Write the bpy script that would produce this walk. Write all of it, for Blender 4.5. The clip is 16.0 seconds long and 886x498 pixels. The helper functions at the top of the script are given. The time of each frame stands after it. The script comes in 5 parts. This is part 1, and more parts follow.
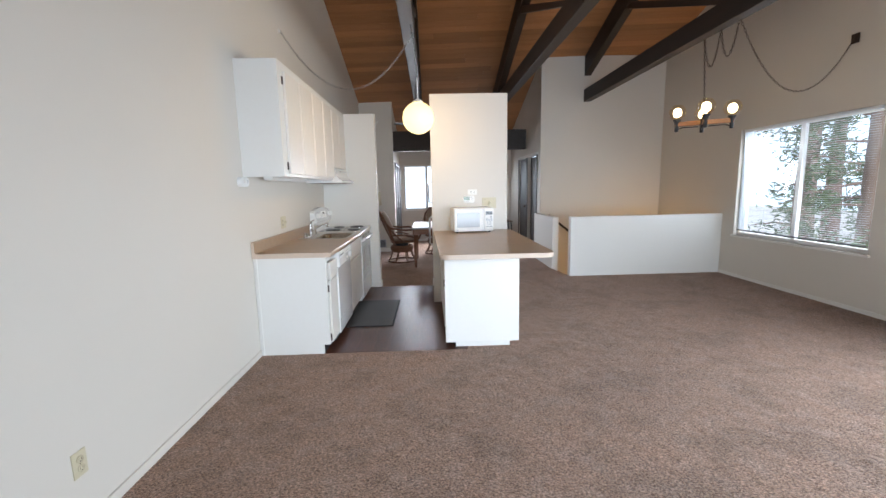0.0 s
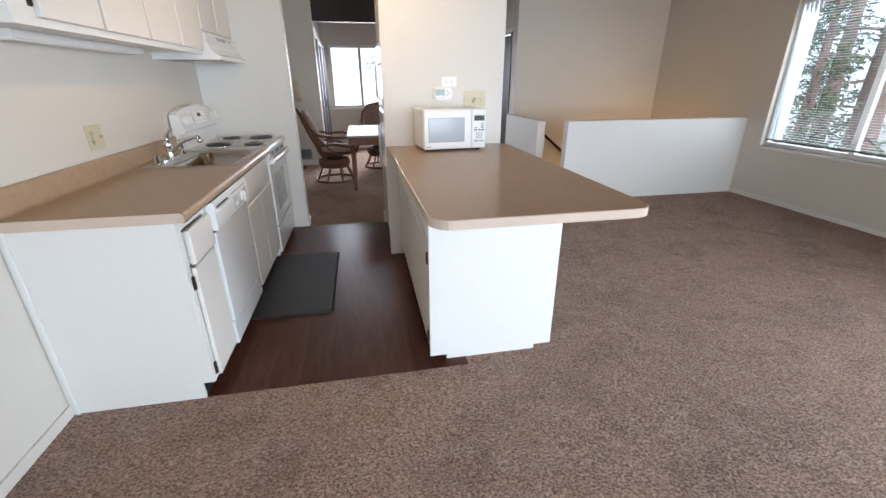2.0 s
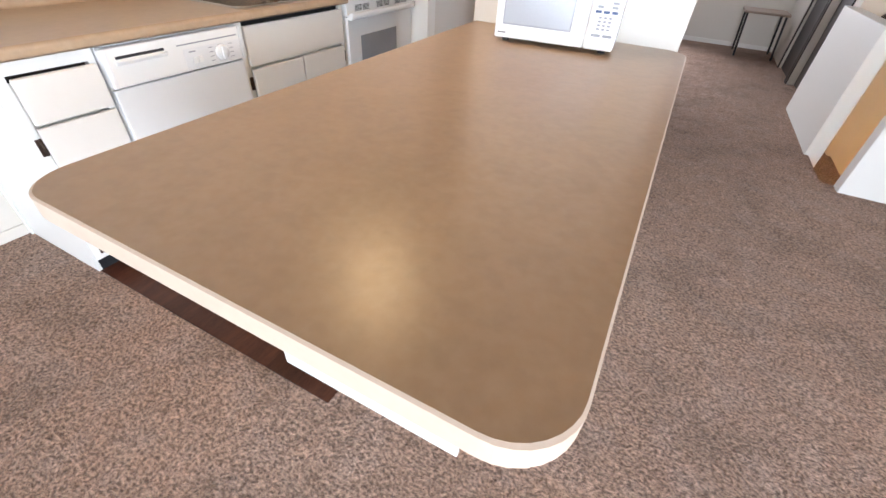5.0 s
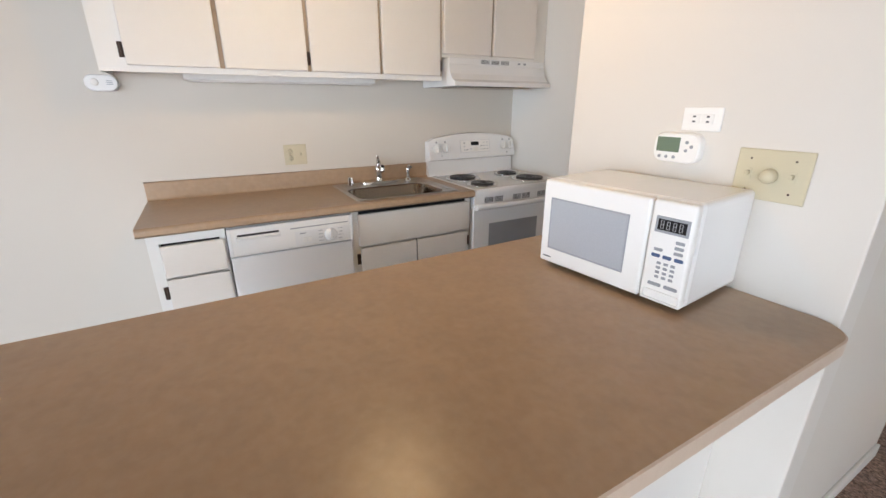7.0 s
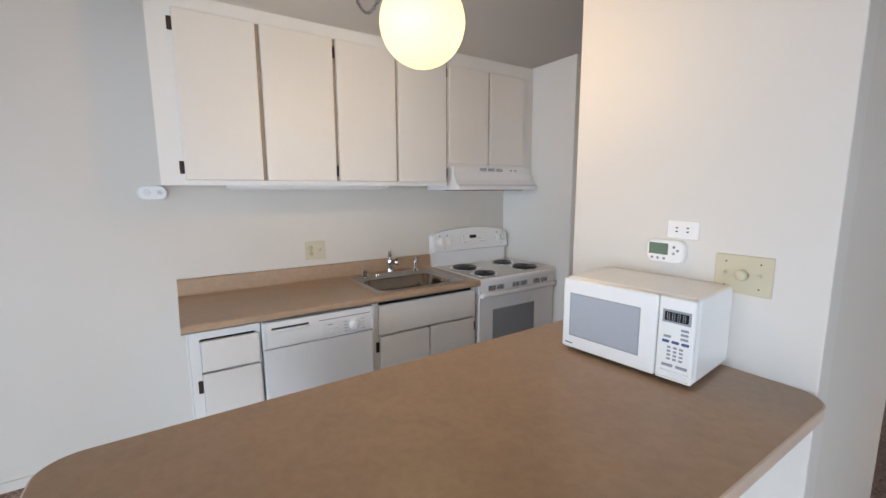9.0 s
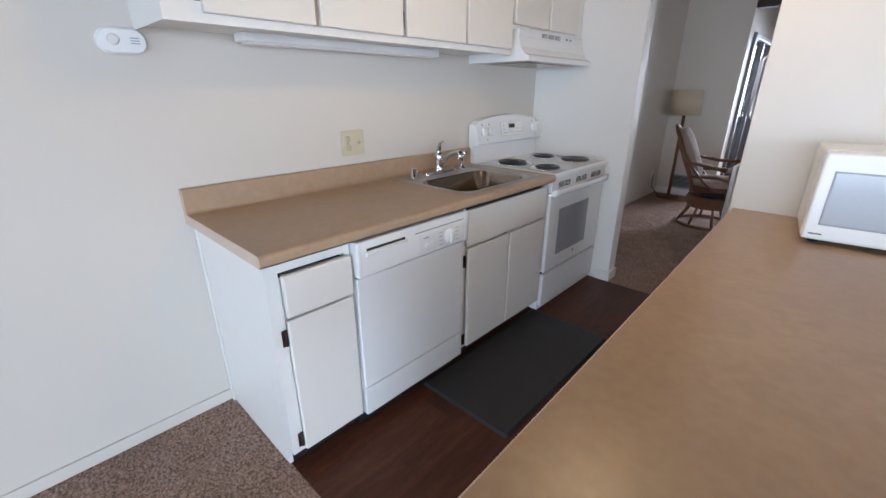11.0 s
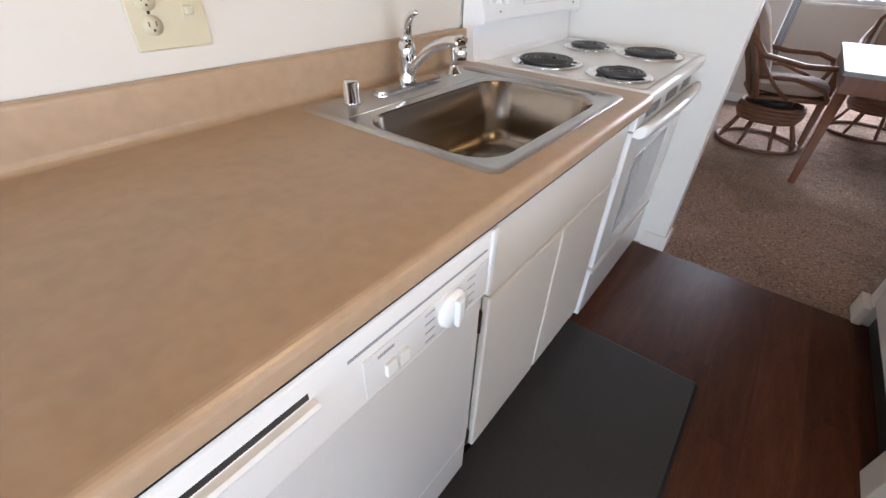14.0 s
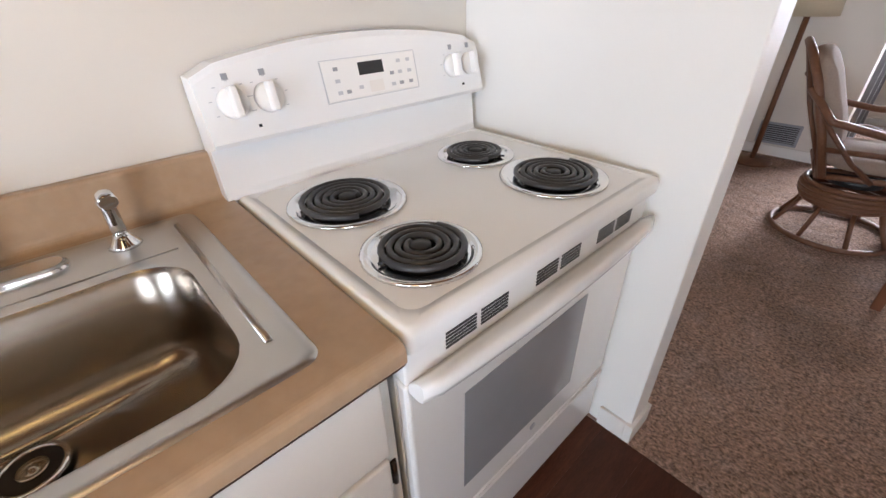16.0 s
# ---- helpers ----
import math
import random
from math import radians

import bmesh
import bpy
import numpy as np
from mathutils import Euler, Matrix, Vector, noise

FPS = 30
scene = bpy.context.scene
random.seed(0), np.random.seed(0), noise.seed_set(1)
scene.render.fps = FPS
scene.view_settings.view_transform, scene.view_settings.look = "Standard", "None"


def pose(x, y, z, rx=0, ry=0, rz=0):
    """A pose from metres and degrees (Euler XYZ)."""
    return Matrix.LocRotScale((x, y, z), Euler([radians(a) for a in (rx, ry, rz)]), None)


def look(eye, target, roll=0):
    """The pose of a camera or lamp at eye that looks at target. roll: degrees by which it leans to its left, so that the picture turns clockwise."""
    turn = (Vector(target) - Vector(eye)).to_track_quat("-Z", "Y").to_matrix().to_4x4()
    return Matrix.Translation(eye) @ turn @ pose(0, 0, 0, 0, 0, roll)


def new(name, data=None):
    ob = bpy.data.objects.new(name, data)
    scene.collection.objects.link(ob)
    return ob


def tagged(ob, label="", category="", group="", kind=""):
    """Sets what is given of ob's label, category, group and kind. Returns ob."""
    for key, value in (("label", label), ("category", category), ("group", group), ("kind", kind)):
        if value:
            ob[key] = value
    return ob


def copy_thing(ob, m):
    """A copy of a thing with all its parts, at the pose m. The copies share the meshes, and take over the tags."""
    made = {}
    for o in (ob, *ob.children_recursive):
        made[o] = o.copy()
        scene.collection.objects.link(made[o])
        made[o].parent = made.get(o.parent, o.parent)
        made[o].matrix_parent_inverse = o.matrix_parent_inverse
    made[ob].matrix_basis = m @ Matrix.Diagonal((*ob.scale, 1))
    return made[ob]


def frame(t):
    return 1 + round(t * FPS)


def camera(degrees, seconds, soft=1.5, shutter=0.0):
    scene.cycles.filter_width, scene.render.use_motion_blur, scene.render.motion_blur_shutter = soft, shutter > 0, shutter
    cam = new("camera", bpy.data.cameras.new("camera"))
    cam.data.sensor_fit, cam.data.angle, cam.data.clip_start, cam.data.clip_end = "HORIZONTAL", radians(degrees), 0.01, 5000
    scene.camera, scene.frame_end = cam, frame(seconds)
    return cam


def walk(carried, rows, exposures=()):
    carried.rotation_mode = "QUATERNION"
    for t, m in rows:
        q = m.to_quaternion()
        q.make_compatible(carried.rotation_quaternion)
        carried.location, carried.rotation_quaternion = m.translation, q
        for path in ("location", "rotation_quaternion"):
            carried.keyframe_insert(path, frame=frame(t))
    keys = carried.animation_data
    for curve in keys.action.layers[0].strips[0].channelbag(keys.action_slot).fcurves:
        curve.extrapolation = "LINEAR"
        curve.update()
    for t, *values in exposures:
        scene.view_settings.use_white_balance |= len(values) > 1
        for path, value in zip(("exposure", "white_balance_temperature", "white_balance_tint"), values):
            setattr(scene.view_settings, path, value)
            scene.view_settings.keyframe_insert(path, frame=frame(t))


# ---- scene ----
cam = camera(94.2, 16.0)
PATH = [
    (0, (-0.01, 0.055, 1.445), (0.046, 2.033, 1.151), -1.2),
    (0.5, (-0.058, 0.481, 1.444), (-0.075, 2.439, 1.036), -1.0),
    (1, (-0.083, 0.959, 1.414), (-0.068, 2.888, 0.885), -1.1),
    (1.5, (-0.191, 1.431, 1.412), (-0.023, 3.315, 0.763), -0.6),
    (2, (-0.166, 1.86, 1.393), (0.179, 3.678, 0.636), -0.2),
    (2.5, (-0.151, 2.214, 1.384), (0.379, 3.945, 0.533), 0.4),
    (3, (-0.048, 2.442, 1.38), (0.502, 4.1, 0.407), 2.3),
    (3.2, (0.058, 2.499, 1.367), (0.518, 4.158, 0.349), 2.7),
    (5.3, (1.02, 3.212, 1.286), (0.171, 4.526, 0.041), 2.7),
    (5.5, (1.059, 3.309, 1.293), (0.093, 4.562, 0.07), 2.0),
    (6, (1.204, 3.535, 1.323), (-0.044, 4.649, 0.226), 0.7),
    (6.5, (1.28, 3.75, 1.367), (-0.192, 4.753, 0.458), 0.2),
    (7, (1.243, 3.893, 1.426), (-0.401, 4.818, 0.763), 0.0),
    (7.5, (1.253, 3.965, 1.492), (-0.504, 4.834, 1.097), 0.1),
    (8, (1.292, 3.985, 1.555), (-0.513, 4.832, 1.395), 0.2),
    (8.2, (1.307, 3.983, 1.568), (-0.497, 4.841, 1.471), 0.2),
    (8.9, (1.315, 3.66, 1.545), (-0.345, 4.70, 1.29), -0.2),
    (9.6, (1.06, 3.24, 1.5), (-0.5, 4.47, 1.09), -0.8),
    (10.5, (0.534, 3.23, 1.433), (-0.852, 4.559, 0.874), -0.3),
    (11, (0.287, 3.121, 1.372), (-0.995, 4.48, 0.657), -0.0),
    (11.5, (0.002, 3.145, 1.335), (-1.197, 4.48, 0.453), 0.8),
    (12, (-0.294, 3.201, 1.285), (-1.406, 4.521, 0.275), 2.2),
    (12.5, (-0.452, 3.339, 1.229), (-1.488, 4.644, 0.122), 3.2),
    (13, (-0.506, 3.55, 1.221), (-1.511, 4.828, 0.056), 3.2),
    (13.5, (-0.572, 3.764, 1.205), (-1.553, 5.051, 0.031), 2.7),
    (14, (-0.611, 4.017, 1.222), (-1.595, 5.311, 0.057), 1.8),
    (14.5, (-0.576, 4.282, 1.255), (-1.606, 5.563, 0.115), 0.4),
    (15, (-0.581, 4.556, 1.258), (-1.632, 5.842, 0.144), 0.2),
    (15.5, (-0.592, 4.829, 1.274), (-1.714, 6.075, 0.185), -0.2),
    (16, (-0.561, 5.101, 1.294), (-1.822, 6.234, 0.233), -1.5),
]
walk(cam, [(t, look(eye, target, roll)) for t, eye, target, roll in PATH],
     [(0, 0.0, 6000, 9), (2.0, 0.0, 6000, 10), (3.2, 0.2, 6150, 15), (5.3, 0.7, 6200, 13), (6.5, 0.24, 6300, 13), (8.2, -0.26, 6050, 11),
      (11, -0.08, 5600, 11), (12.5, 0.26, 6150, 13), (13.5, 0.52, 5900, 12), (15, 0.7, 5850, 12), (16, 0.74, 6050, 15)])
# ---- world and light ----
world = bpy.data.worlds.new("daylight")
scene.world = world
world.use_nodes = True
wn = world.node_tree.nodes
sky = wn.new("ShaderNodeTexSky")
sky.sky_type = "NISHITA"
sky.sun_disc = False
sky.sun_elevation, sky.sun_rotation = radians(48), radians(200)
wn["Background"].inputs["Strength"].default_value = 0.15
world.node_tree.links.new(sky.outputs[0], wn["Background"].inputs["Color"])


def lamp(name, kind, m, energy, colour, **settings):
    data = bpy.data.lights.new(name, kind)
    data.energy, data.color = energy, colour
    if "radius" in settings:
        data.shadow_soft_size = settings["radius"]
    if "size" in settings:
        data.shape = "RECTANGLE"
        data.size, data.size_y = settings["size"]
    if "spread" in settings:
        data.spread = radians(settings["spread"])
    if "angle" in settings:
        data.angle = radians(settings["angle"])
    ob = new(name, data)
    ob.matrix_world = m
    return ob


lamp("sun", "SUN", look((-2, -8, 10), (0, 0, 0)), 3.0, (1, 0.95, 0.88), angle=0.5)
# Rear daylight; the opening it stands in is assumed and out of view.
lamp("sky_rear_assumed", "AREA", look((1.55, -1.78, 1.2), (1.15, 4.3, 0.65)), 78, (0.81, 0.905, 1.0), size=(3.4, 2.1), spread=94)
lamp("sky_east_window", "AREA", look((4.72, 5.22, 1.42), (0, 5.22, 1.0)), 36, (0.9, 0.96, 1.0), size=(1.9, 1.5))
# Added to brighten the carpet at right, through an assumed unseen opening.
lamp("sky_east_assumed", "AREA", look((4.72, 1.45, 1.1), (2.3, 2.0, 0.0)), 110, (0.88, 0.94, 1.0), size=(2.2, 2.0), spread=120)
lamp("sky_far_window", "AREA", look((-0.1, 11.36, 1.5), (-0.3, 8.0, 0.0)), 66, (0.95, 0.96, 1.0), size=(1.3, 1.1), spread=115)
lamp("sky_hall_window", "AREA", look((1.5, 11.36, 1.55), (1.5, 9.4, 0.2)), 8, (0.86, 0.93, 1.0), size=(0.9, 1.0))


lamp("globe_light", "POINT", pose(-0.112, 4.42, 2.155), 21, (1.0, 0.67, 0.33), radius=0.1)
lamp("stair_light", "POINT", pose(4.4, 7.8, -0.45), 42, (1.0, 0.62, 0.28), radius=0.1)


# ---- materials ----
def mat(name, colour, rough=0.5, metal=0.0, spots=(), bump=(), coat=0.0, wear=None, vary=0.0, alpha=None, spec=0.5, stretch=(1, 1, 1), island=0.0):
    """spots: (scale, amount, colour, half width of the edge) noise mixed over the base; bump: (scale, strength, distance); vary: brightness spread per object."""
    m = bpy.data.materials.new(name)
    m.use_nodes = True
    nt = m.node_tree
    b = nt.nodes["Principled BSDF"]
    b.inputs["Roughness"].default_value = rough
    b.inputs["Metallic"].default_value = metal
    b.inputs["Coat Weight"].default_value = coat
    b.inputs["Coat Roughness"].default_value = 0.12
    b.inputs["Specular IOR Level"].default_value = spec
    tc = nt.nodes.new("ShaderNodeTexCoord")
    mp = nt.nodes.new("ShaderNodeMapping")
    mp.inputs["Scale"].default_value = stretch
    nt.links.new(tc.outputs["Object"], mp.inputs["Vector"])
    col = nt.nodes.new("ShaderNodeRGB")
    col.outputs[0].default_value = (*colour, 1)
    last = col.outputs[0]
    for scale, amount, other, *edge in spots:
        n = nt.nodes.new("ShaderNodeTexNoise")
        n.inputs["Scale"].default_value, n.inputs["Detail"].default_value = scale, 6
        nt.links.new(mp.outputs[0], n.inputs["Vector"])
        r = nt.nodes.new("ShaderNodeMapRange")
        r.inputs["From Min"].default_value, r.inputs["From Max"].default_value = (0.56 - edge[0], 0.56 + edge[0]) if edge else (0.35, 0.68)
        r.inputs["To Max"].default_value = amount
        nt.links.new(n.outputs["Fac"], r.inputs["Value"])
        x = nt.nodes.new("ShaderNodeMixRGB")
        x.inputs["Color2"].default_value = (*other, 1)
        nt.links.new(r.outputs[0], x.inputs["Fac"])
        nt.links.new(last, x.inputs["Color1"])
        last = x.outputs[0]
    if vary or island:
        if island:
            src = nt.nodes.new("ShaderNodeNewGeometry").outputs["Random Per Island"]
        else:
            src = nt.nodes.new("ShaderNodeObjectInfo").outputs["Random"]
        r = nt.nodes.new("ShaderNodeMapRange")
        spread = vary or island
        r.inputs["To Min"].default_value, r.inputs["To Max"].default_value = 1 - spread, 1 + spread
        nt.links.new(src, r.inputs["Value"])
        h = nt.nodes.new("ShaderNodeHueSaturation")
        nt.links.new(r.outputs[0], h.inputs["Value"])
        nt.links.new(last, h.inputs["Color"])
        last = h.outputs[0]
    nt.links.new(last, b.inputs["Base Color"])
    prev = None
    for scale, strength, distance in bump:
        n = nt.nodes.new("ShaderNodeTexNoise")
        n.inputs["Scale"].default_value, n.inputs["Detail"].default_value = scale, 4
        nt.links.new(mp.outputs[0], n.inputs["Vector"])
        u = nt.nodes.new("ShaderNodeBump")
        u.inputs["Strength"].default_value, u.inputs["Distance"].default_value = strength, distance
        nt.links.new(n.outputs["Fac"], u.inputs["Height"])
        if prev:
            nt.links.new(prev, u.inputs["Normal"])
        prev = u.outputs[0]
    if prev:
        nt.links.new(prev, b.inputs["Normal"])
    if wear:
        n = nt.nodes.new("ShaderNodeTexNoise")
        n.inputs["Scale"].default_value, n.inputs["Detail"].default_value = wear[0], 5
        nt.links.new(mp.outputs[0], n.inputs["Vector"])
        r = nt.nodes.new("ShaderNodeMapRange")
        r.inputs["To Min"].default_value, r.inputs["To Max"].default_value = max(rough - wear[1], 0.02), rough + wear[1]
        nt.links.new(n.outputs["Fac"], r.inputs["Value"])
        nt.links.new(r.outputs[0], b.inputs["Roughness"])
    return m


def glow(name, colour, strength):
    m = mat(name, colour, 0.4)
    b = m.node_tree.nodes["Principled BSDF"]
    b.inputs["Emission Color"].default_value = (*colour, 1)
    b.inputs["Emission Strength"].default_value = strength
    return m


def glass(name, colour=(1, 1, 1), rough=0.0, shine=0.05):
    m = bpy.data.materials.new(name)
    m.use_nodes = True
    nt = m.node_tree
    out = nt.nodes["Material Output"]
    t = nt.nodes.new("ShaderNodeBsdfTransparent")
    t.inputs["Color"].default_value = (*colour, 1)
    g = nt.nodes.new("ShaderNodeBsdfGlossy")
    g.inputs["Roughness"].default_value = rough + 0.01
    x = nt.nodes.new("ShaderNodeMixShader")
    x.inputs[0].default_value = shine
    nt.links.new(t.outputs[0], x.inputs[1])
    nt.links.new(g.outputs[0], x.inputs[2])
    nt.links.new(x.outputs[0], out.inputs["Surface"])
    return m


def carpet(name):
    """Cut pile: tufts of uneven height and tone, with grazing light and shade on them put in the colour, leaning in
    patches as feet and vacuum left them.
    """
    m = mat(name, (0.41, 0.268, 0.196), 0.97, spots=[(0.8, 0.4, (0.335, 0.23, 0.178)), (2.6, 0.65, (0.285, 0.192, 0.142), 0.05), (7, 0.4, (0.43, 0.315, 0.26), 0.08)], spec=0.08)
    nt = m.node_tree
    b = nt.nodes["Principled BSDF"]
    base = b.inputs["Base Color"].links[0].from_socket
    tc = nt.nodes.new("ShaderNodeTexCoord")
    bend = nt.nodes.new("ShaderNodeTexNoise")
    bend.inputs["Scale"].default_value, bend.inputs["Detail"].default_value = 9, 3
    nt.links.new(tc.outputs["Object"], bend.inputs["Vector"])
    mixv = nt.nodes.new("ShaderNodeVectorMath")
    mixv.operation = "MULTIPLY_ADD"
    mixv.inputs[1].default_value = (0.035, 0.035, 0.035)
    nt.links.new(bend.outputs["Color"], mixv.inputs[0])
    nt.links.new(tc.outputs["Object"], mixv.inputs[2])
    mp = nt.nodes.new("ShaderNodeMapping")
    mp.inputs["Scale"].default_value = (0.85, 1.1, 1)
    nt.links.new(mixv.outputs[0], mp.inputs["Vector"])
    tuft = nt.nodes.new("ShaderNodeTexNoise")
    tuft.inputs["Scale"].default_value, tuft.inputs["Detail"].default_value, tuft.inputs["Roughness"].default_value = 100, 3, 0.6
    nt.links.new(mp.outputs[0], tuft.inputs["Vector"])
    cells = nt.nodes.new("ShaderNodeTexVoronoi")
    cells.inputs["Scale"].default_value = 115
    nt.links.new(mp.outputs[0], cells.inputs["Vector"])
    # Ramp paints lit and shaded tufts into the colour.
    ramp = nt.nodes.new("ShaderNodeValToRGB")
    ramp.color_ramp.elements[0].position, ramp.color_ramp.elements[0].color = 0.34, (0.40, 0.37, 0.35, 1)
    ramp.color_ramp.elements[1].position, ramp.color_ramp.elements[1].color = 0.66, (1.6, 1.58, 1.55, 1)
    mid = ramp.color_ramp.elements.new(0.5)
    mid.color = (0.95, 0.94, 0.93, 1)
    nt.links.new(tuft.outputs["Fac"], ramp.inputs["Fac"])
    mul = nt.nodes.new("ShaderNodeMixRGB")
    mul.blend_type = "MULTIPLY"
    mul.inputs["Fac"].default_value = 1.0
    nt.links.new(base, mul.inputs["Color1"])
    nt.links.new(ramp.outputs["Color"], mul.inputs["Color2"])
    grain = nt.nodes.new("ShaderNodeMapRange")
    grain.inputs["To Min"].default_value, grain.inputs["To Max"].default_value = 0.84, 1.14
    nt.links.new(cells.outputs["Color"], grain.inputs["Value"])
    hue = nt.nodes.new("ShaderNodeHueSaturation")
    nt.links.new(grain.outputs[0], hue.inputs["Value"])
    nt.links.new(mul.outputs[0], hue.inputs["Color"])
    nt.links.new(hue.outputs[0], b.inputs["Base Color"])
    prev = None
    for sock, strength, distance in ((tuft.outputs["Fac"], 0.9, 0.03), (cells.outputs["Distance"], 0.5, 0.006), (bend.outputs["Fac"], 0.9, 0.04)):
        u = nt.nodes.new("ShaderNodeBump")
        u.inputs["Strength"].default_value, u.inputs["Distance"].default_value = strength, distance
        nt.links.new(sock, u.inputs["Height"])
        if prev:
            nt.links.new(prev, u.inputs["Normal"])
        prev = u.outputs[0]
    nt.links.new(prev, b.inputs["Normal"])
    b.inputs["Sheen Weight"].default_value, b.inputs["Sheen Roughness"].default_value = 0.15, 0.5
    return m


WALL = mat("beige_wall_paint", (0.66, 0.615, 0.545), 0.62, spots=[(1.3, 0.25, (0.62, 0.575, 0.505))], bump=[(160, 0.09, 0.002), (14, 0.05, 0.004)])
CREAMWALL = mat("cream_wall_paint", (0.685, 0.645, 0.585), 0.55, spots=[(1.3, 0.25, (0.655, 0.612, 0.55))], bump=[(160, 0.08, 0.002), (14, 0.05, 0.004)])
WHITEWALL = mat("white_wall_paint", (0.78, 0.76, 0.715), 0.55, spots=[(1.3, 0.25, (0.75, 0.725, 0.68))], bump=[(160, 0.08, 0.002), (14, 0.04, 0.004)])
TRIM = mat("trim_paint", (0.78, 0.75, 0.70), 0.4, spots=[(5, 0.2, (0.70, 0.66, 0.60))], bump=[(40, 0.05, 0.002)])
CABINET = mat("cabinet_paint", (0.79, 0.775, 0.735), 0.36, spots=[(2.2, 0.25, (0.76, 0.73, 0.66)), (30, 0.1, (0.72, 0.69, 0.62))], bump=[(60, 0.05, 0.001)], wear=(8, 0.06))
# Cabinet paint with warm globe light and east-side dimness put in the colour.
FRONTS = mat("warm_lit_front_paint", (0.775, 0.735, 0.675), 0.36, spots=[(2.2, 0.25, (0.745, 0.70, 0.635)), (30, 0.1, (0.71, 0.665, 0.59))], bump=[(60, 0.05, 0.001)], wear=(8, 0.06))
ENAMEL = mat("white_enamel", (0.84, 0.84, 0.83), 0.2, spots=[(3, 0.12, (0.80, 0.79, 0.76))], coat=0.4, wear=(6, 0.06))
PLASTIC = mat("white_plastic", (0.83, 0.82, 0.79), 0.35, spots=[(9, 0.12, (0.78, 0.76, 0.72))])
IVORY = mat("ivory_plastic", (0.58, 0.52, 0.36), 0.4, spots=[(20, 0.2, (0.53, 0.47, 0.32))])
LAMINATE = mat("tan_laminate", (0.43, 0.295, 0.182), 0.305, spots=[(6, 0.45, (0.355, 0.243, 0.15)), (45, 0.4, (0.46, 0.34, 0.235)), (34, 0.24, (0.31, 0.222, 0.15), 0.09), (16, 0.16, (0.29, 0.21, 0.14))], bump=[(220, 0.04, 0.0005)], wear=(5, 0.02))
# Pale edge laminate; south daylight on the edges is part of this colour.
EDGEBAND = mat("pale_edge_laminate_daylit", (0.60, 0.475, 0.365), 0.4, spots=[(20, 0.35, (0.53, 0.41, 0.31)), (60, 0.3, (0.66, 0.54, 0.43))], bump=[(220, 0.04, 0.0005)])
CARPET = carpet("taupe_carpet")
VINYL = mat("dark_vinyl_plank", (0.060, 0.019, 0.010), 0.36, spots=[(1.6, 0.8, (0.030, 0.010, 0.006)), (4, 0.75, (0.115, 0.042, 0.022)), (14, 0.5, (0.026, 0.009, 0.006)), (60, 0.35, (0.13, 0.052, 0.03))], bump=[(40, 0.1, 0.001)], vary=0.2, stretch=(6, 0.8, 1), wear=(3, 0.08), spec=0.2)
GROUT = mat("dark_joint", (0.012, 0.008, 0.006), 0.8)
PLANKS = mat("ceiling_plank", (0.34, 0.152, 0.056), 0.5, spots=[(3, 0.5, (0.24, 0.102, 0.037)), (22, 0.35, (0.40, 0.195, 0.082))], bump=[(30, 0.12, 0.002)], island=0.2, stretch=(0.5, 6, 1))
BEAM = mat("dark_beam", (0.022, 0.014, 0.010), 0.55, spots=[(3, 0.6, (0.038, 0.024, 0.016)), (25, 0.4, (0.012, 0.008, 0.006))], bump=[(20, 0.3, 0.004)], stretch=(6, 0.6, 6))
# Black metal; also colours the strips that stand for shade in gaps.
BLACK = mat("black_metal_and_shade", (0.012, 0.012, 0.013), 0.45, spots=[(30, 0.4, (0.03, 0.03, 0.03))])
RUBBER = mat("black_rubber", (0.021, 0.020, 0.021), 0.66, spots=[(90, 0.5, (0.034, 0.033, 0.033)), (8, 0.5, (0.030, 0.029, 0.029)), (2.5, 0.4, (0.036, 0.034, 0.033))], bump=[(260, 0.4, 0.002)], spec=0.35)
PORCELAIN = mat("black_porcelain", (0.018, 0.017, 0.017), 0.16, spots=[(30, 0.4, (0.035, 0.03, 0.027))])
COIL = mat("black_heating_coil", (0.028, 0.028, 0.030), 0.32, spots=[(40, 0.4, (0.05, 0.05, 0.05))])
# Tan wood in the door gaps, with the gap's shade in the colour.
REVEAL = mat("tan_edge_shaded", (0.42, 0.33, 0.24), 0.6, spots=[(12, 0.4, (0.33, 0.25, 0.18))])
CHROME = mat("chrome", (0.80, 0.80, 0.80), 0.08, 1.0, wear=(12, 0.05))
# Steel darkened and browned for the wood ceiling the bowl reflects.
STEEL = mat("brushed_steel_dark_reflection", (0.38, 0.33, 0.275), 0.22, 1.0, spots=[(40, 0.15, (0.22, 0.195, 0.17))], stretch=(1, 8, 1))
# Brighter steel for the rim, its light put in the colour.
RIMSTEEL = mat("satin_steel_lit", (0.50, 0.48, 0.455), 0.3, 1.0)
PALEGREY = mat("pale_marking", (0.52, 0.53, 0.55), 0.5)
DARKALU = mat("weathered_aluminium", (0.20, 0.20, 0.205), 0.45, 0.8, spots=[(12, 0.4, (0.14, 0.14, 0.145))])
ALU = mat("aluminium", (0.62, 0.62, 0.62), 0.35, 1.0, wear=(20, 0.1))
CHAINMETAL = mat("dull_chain_metal", (0.36, 0.35, 0.33), 0.35, 1.0, spots=[(60, 0.4, (0.22, 0.21, 0.2))])
HINGE = mat("aged_bronze", (0.085, 0.055, 0.04), 0.45, 0.7, spots=[(60, 0.6, (0.03, 0.02, 0.015))])
# Oven glass lightened to grey-blue for the room it reflects.
OVENGLASS = mat("oven_window_reflecting", (0.33, 0.345, 0.37), 0.12, spots=[(4, 0.2, (0.16, 0.17, 0.18))], coat=0.5)
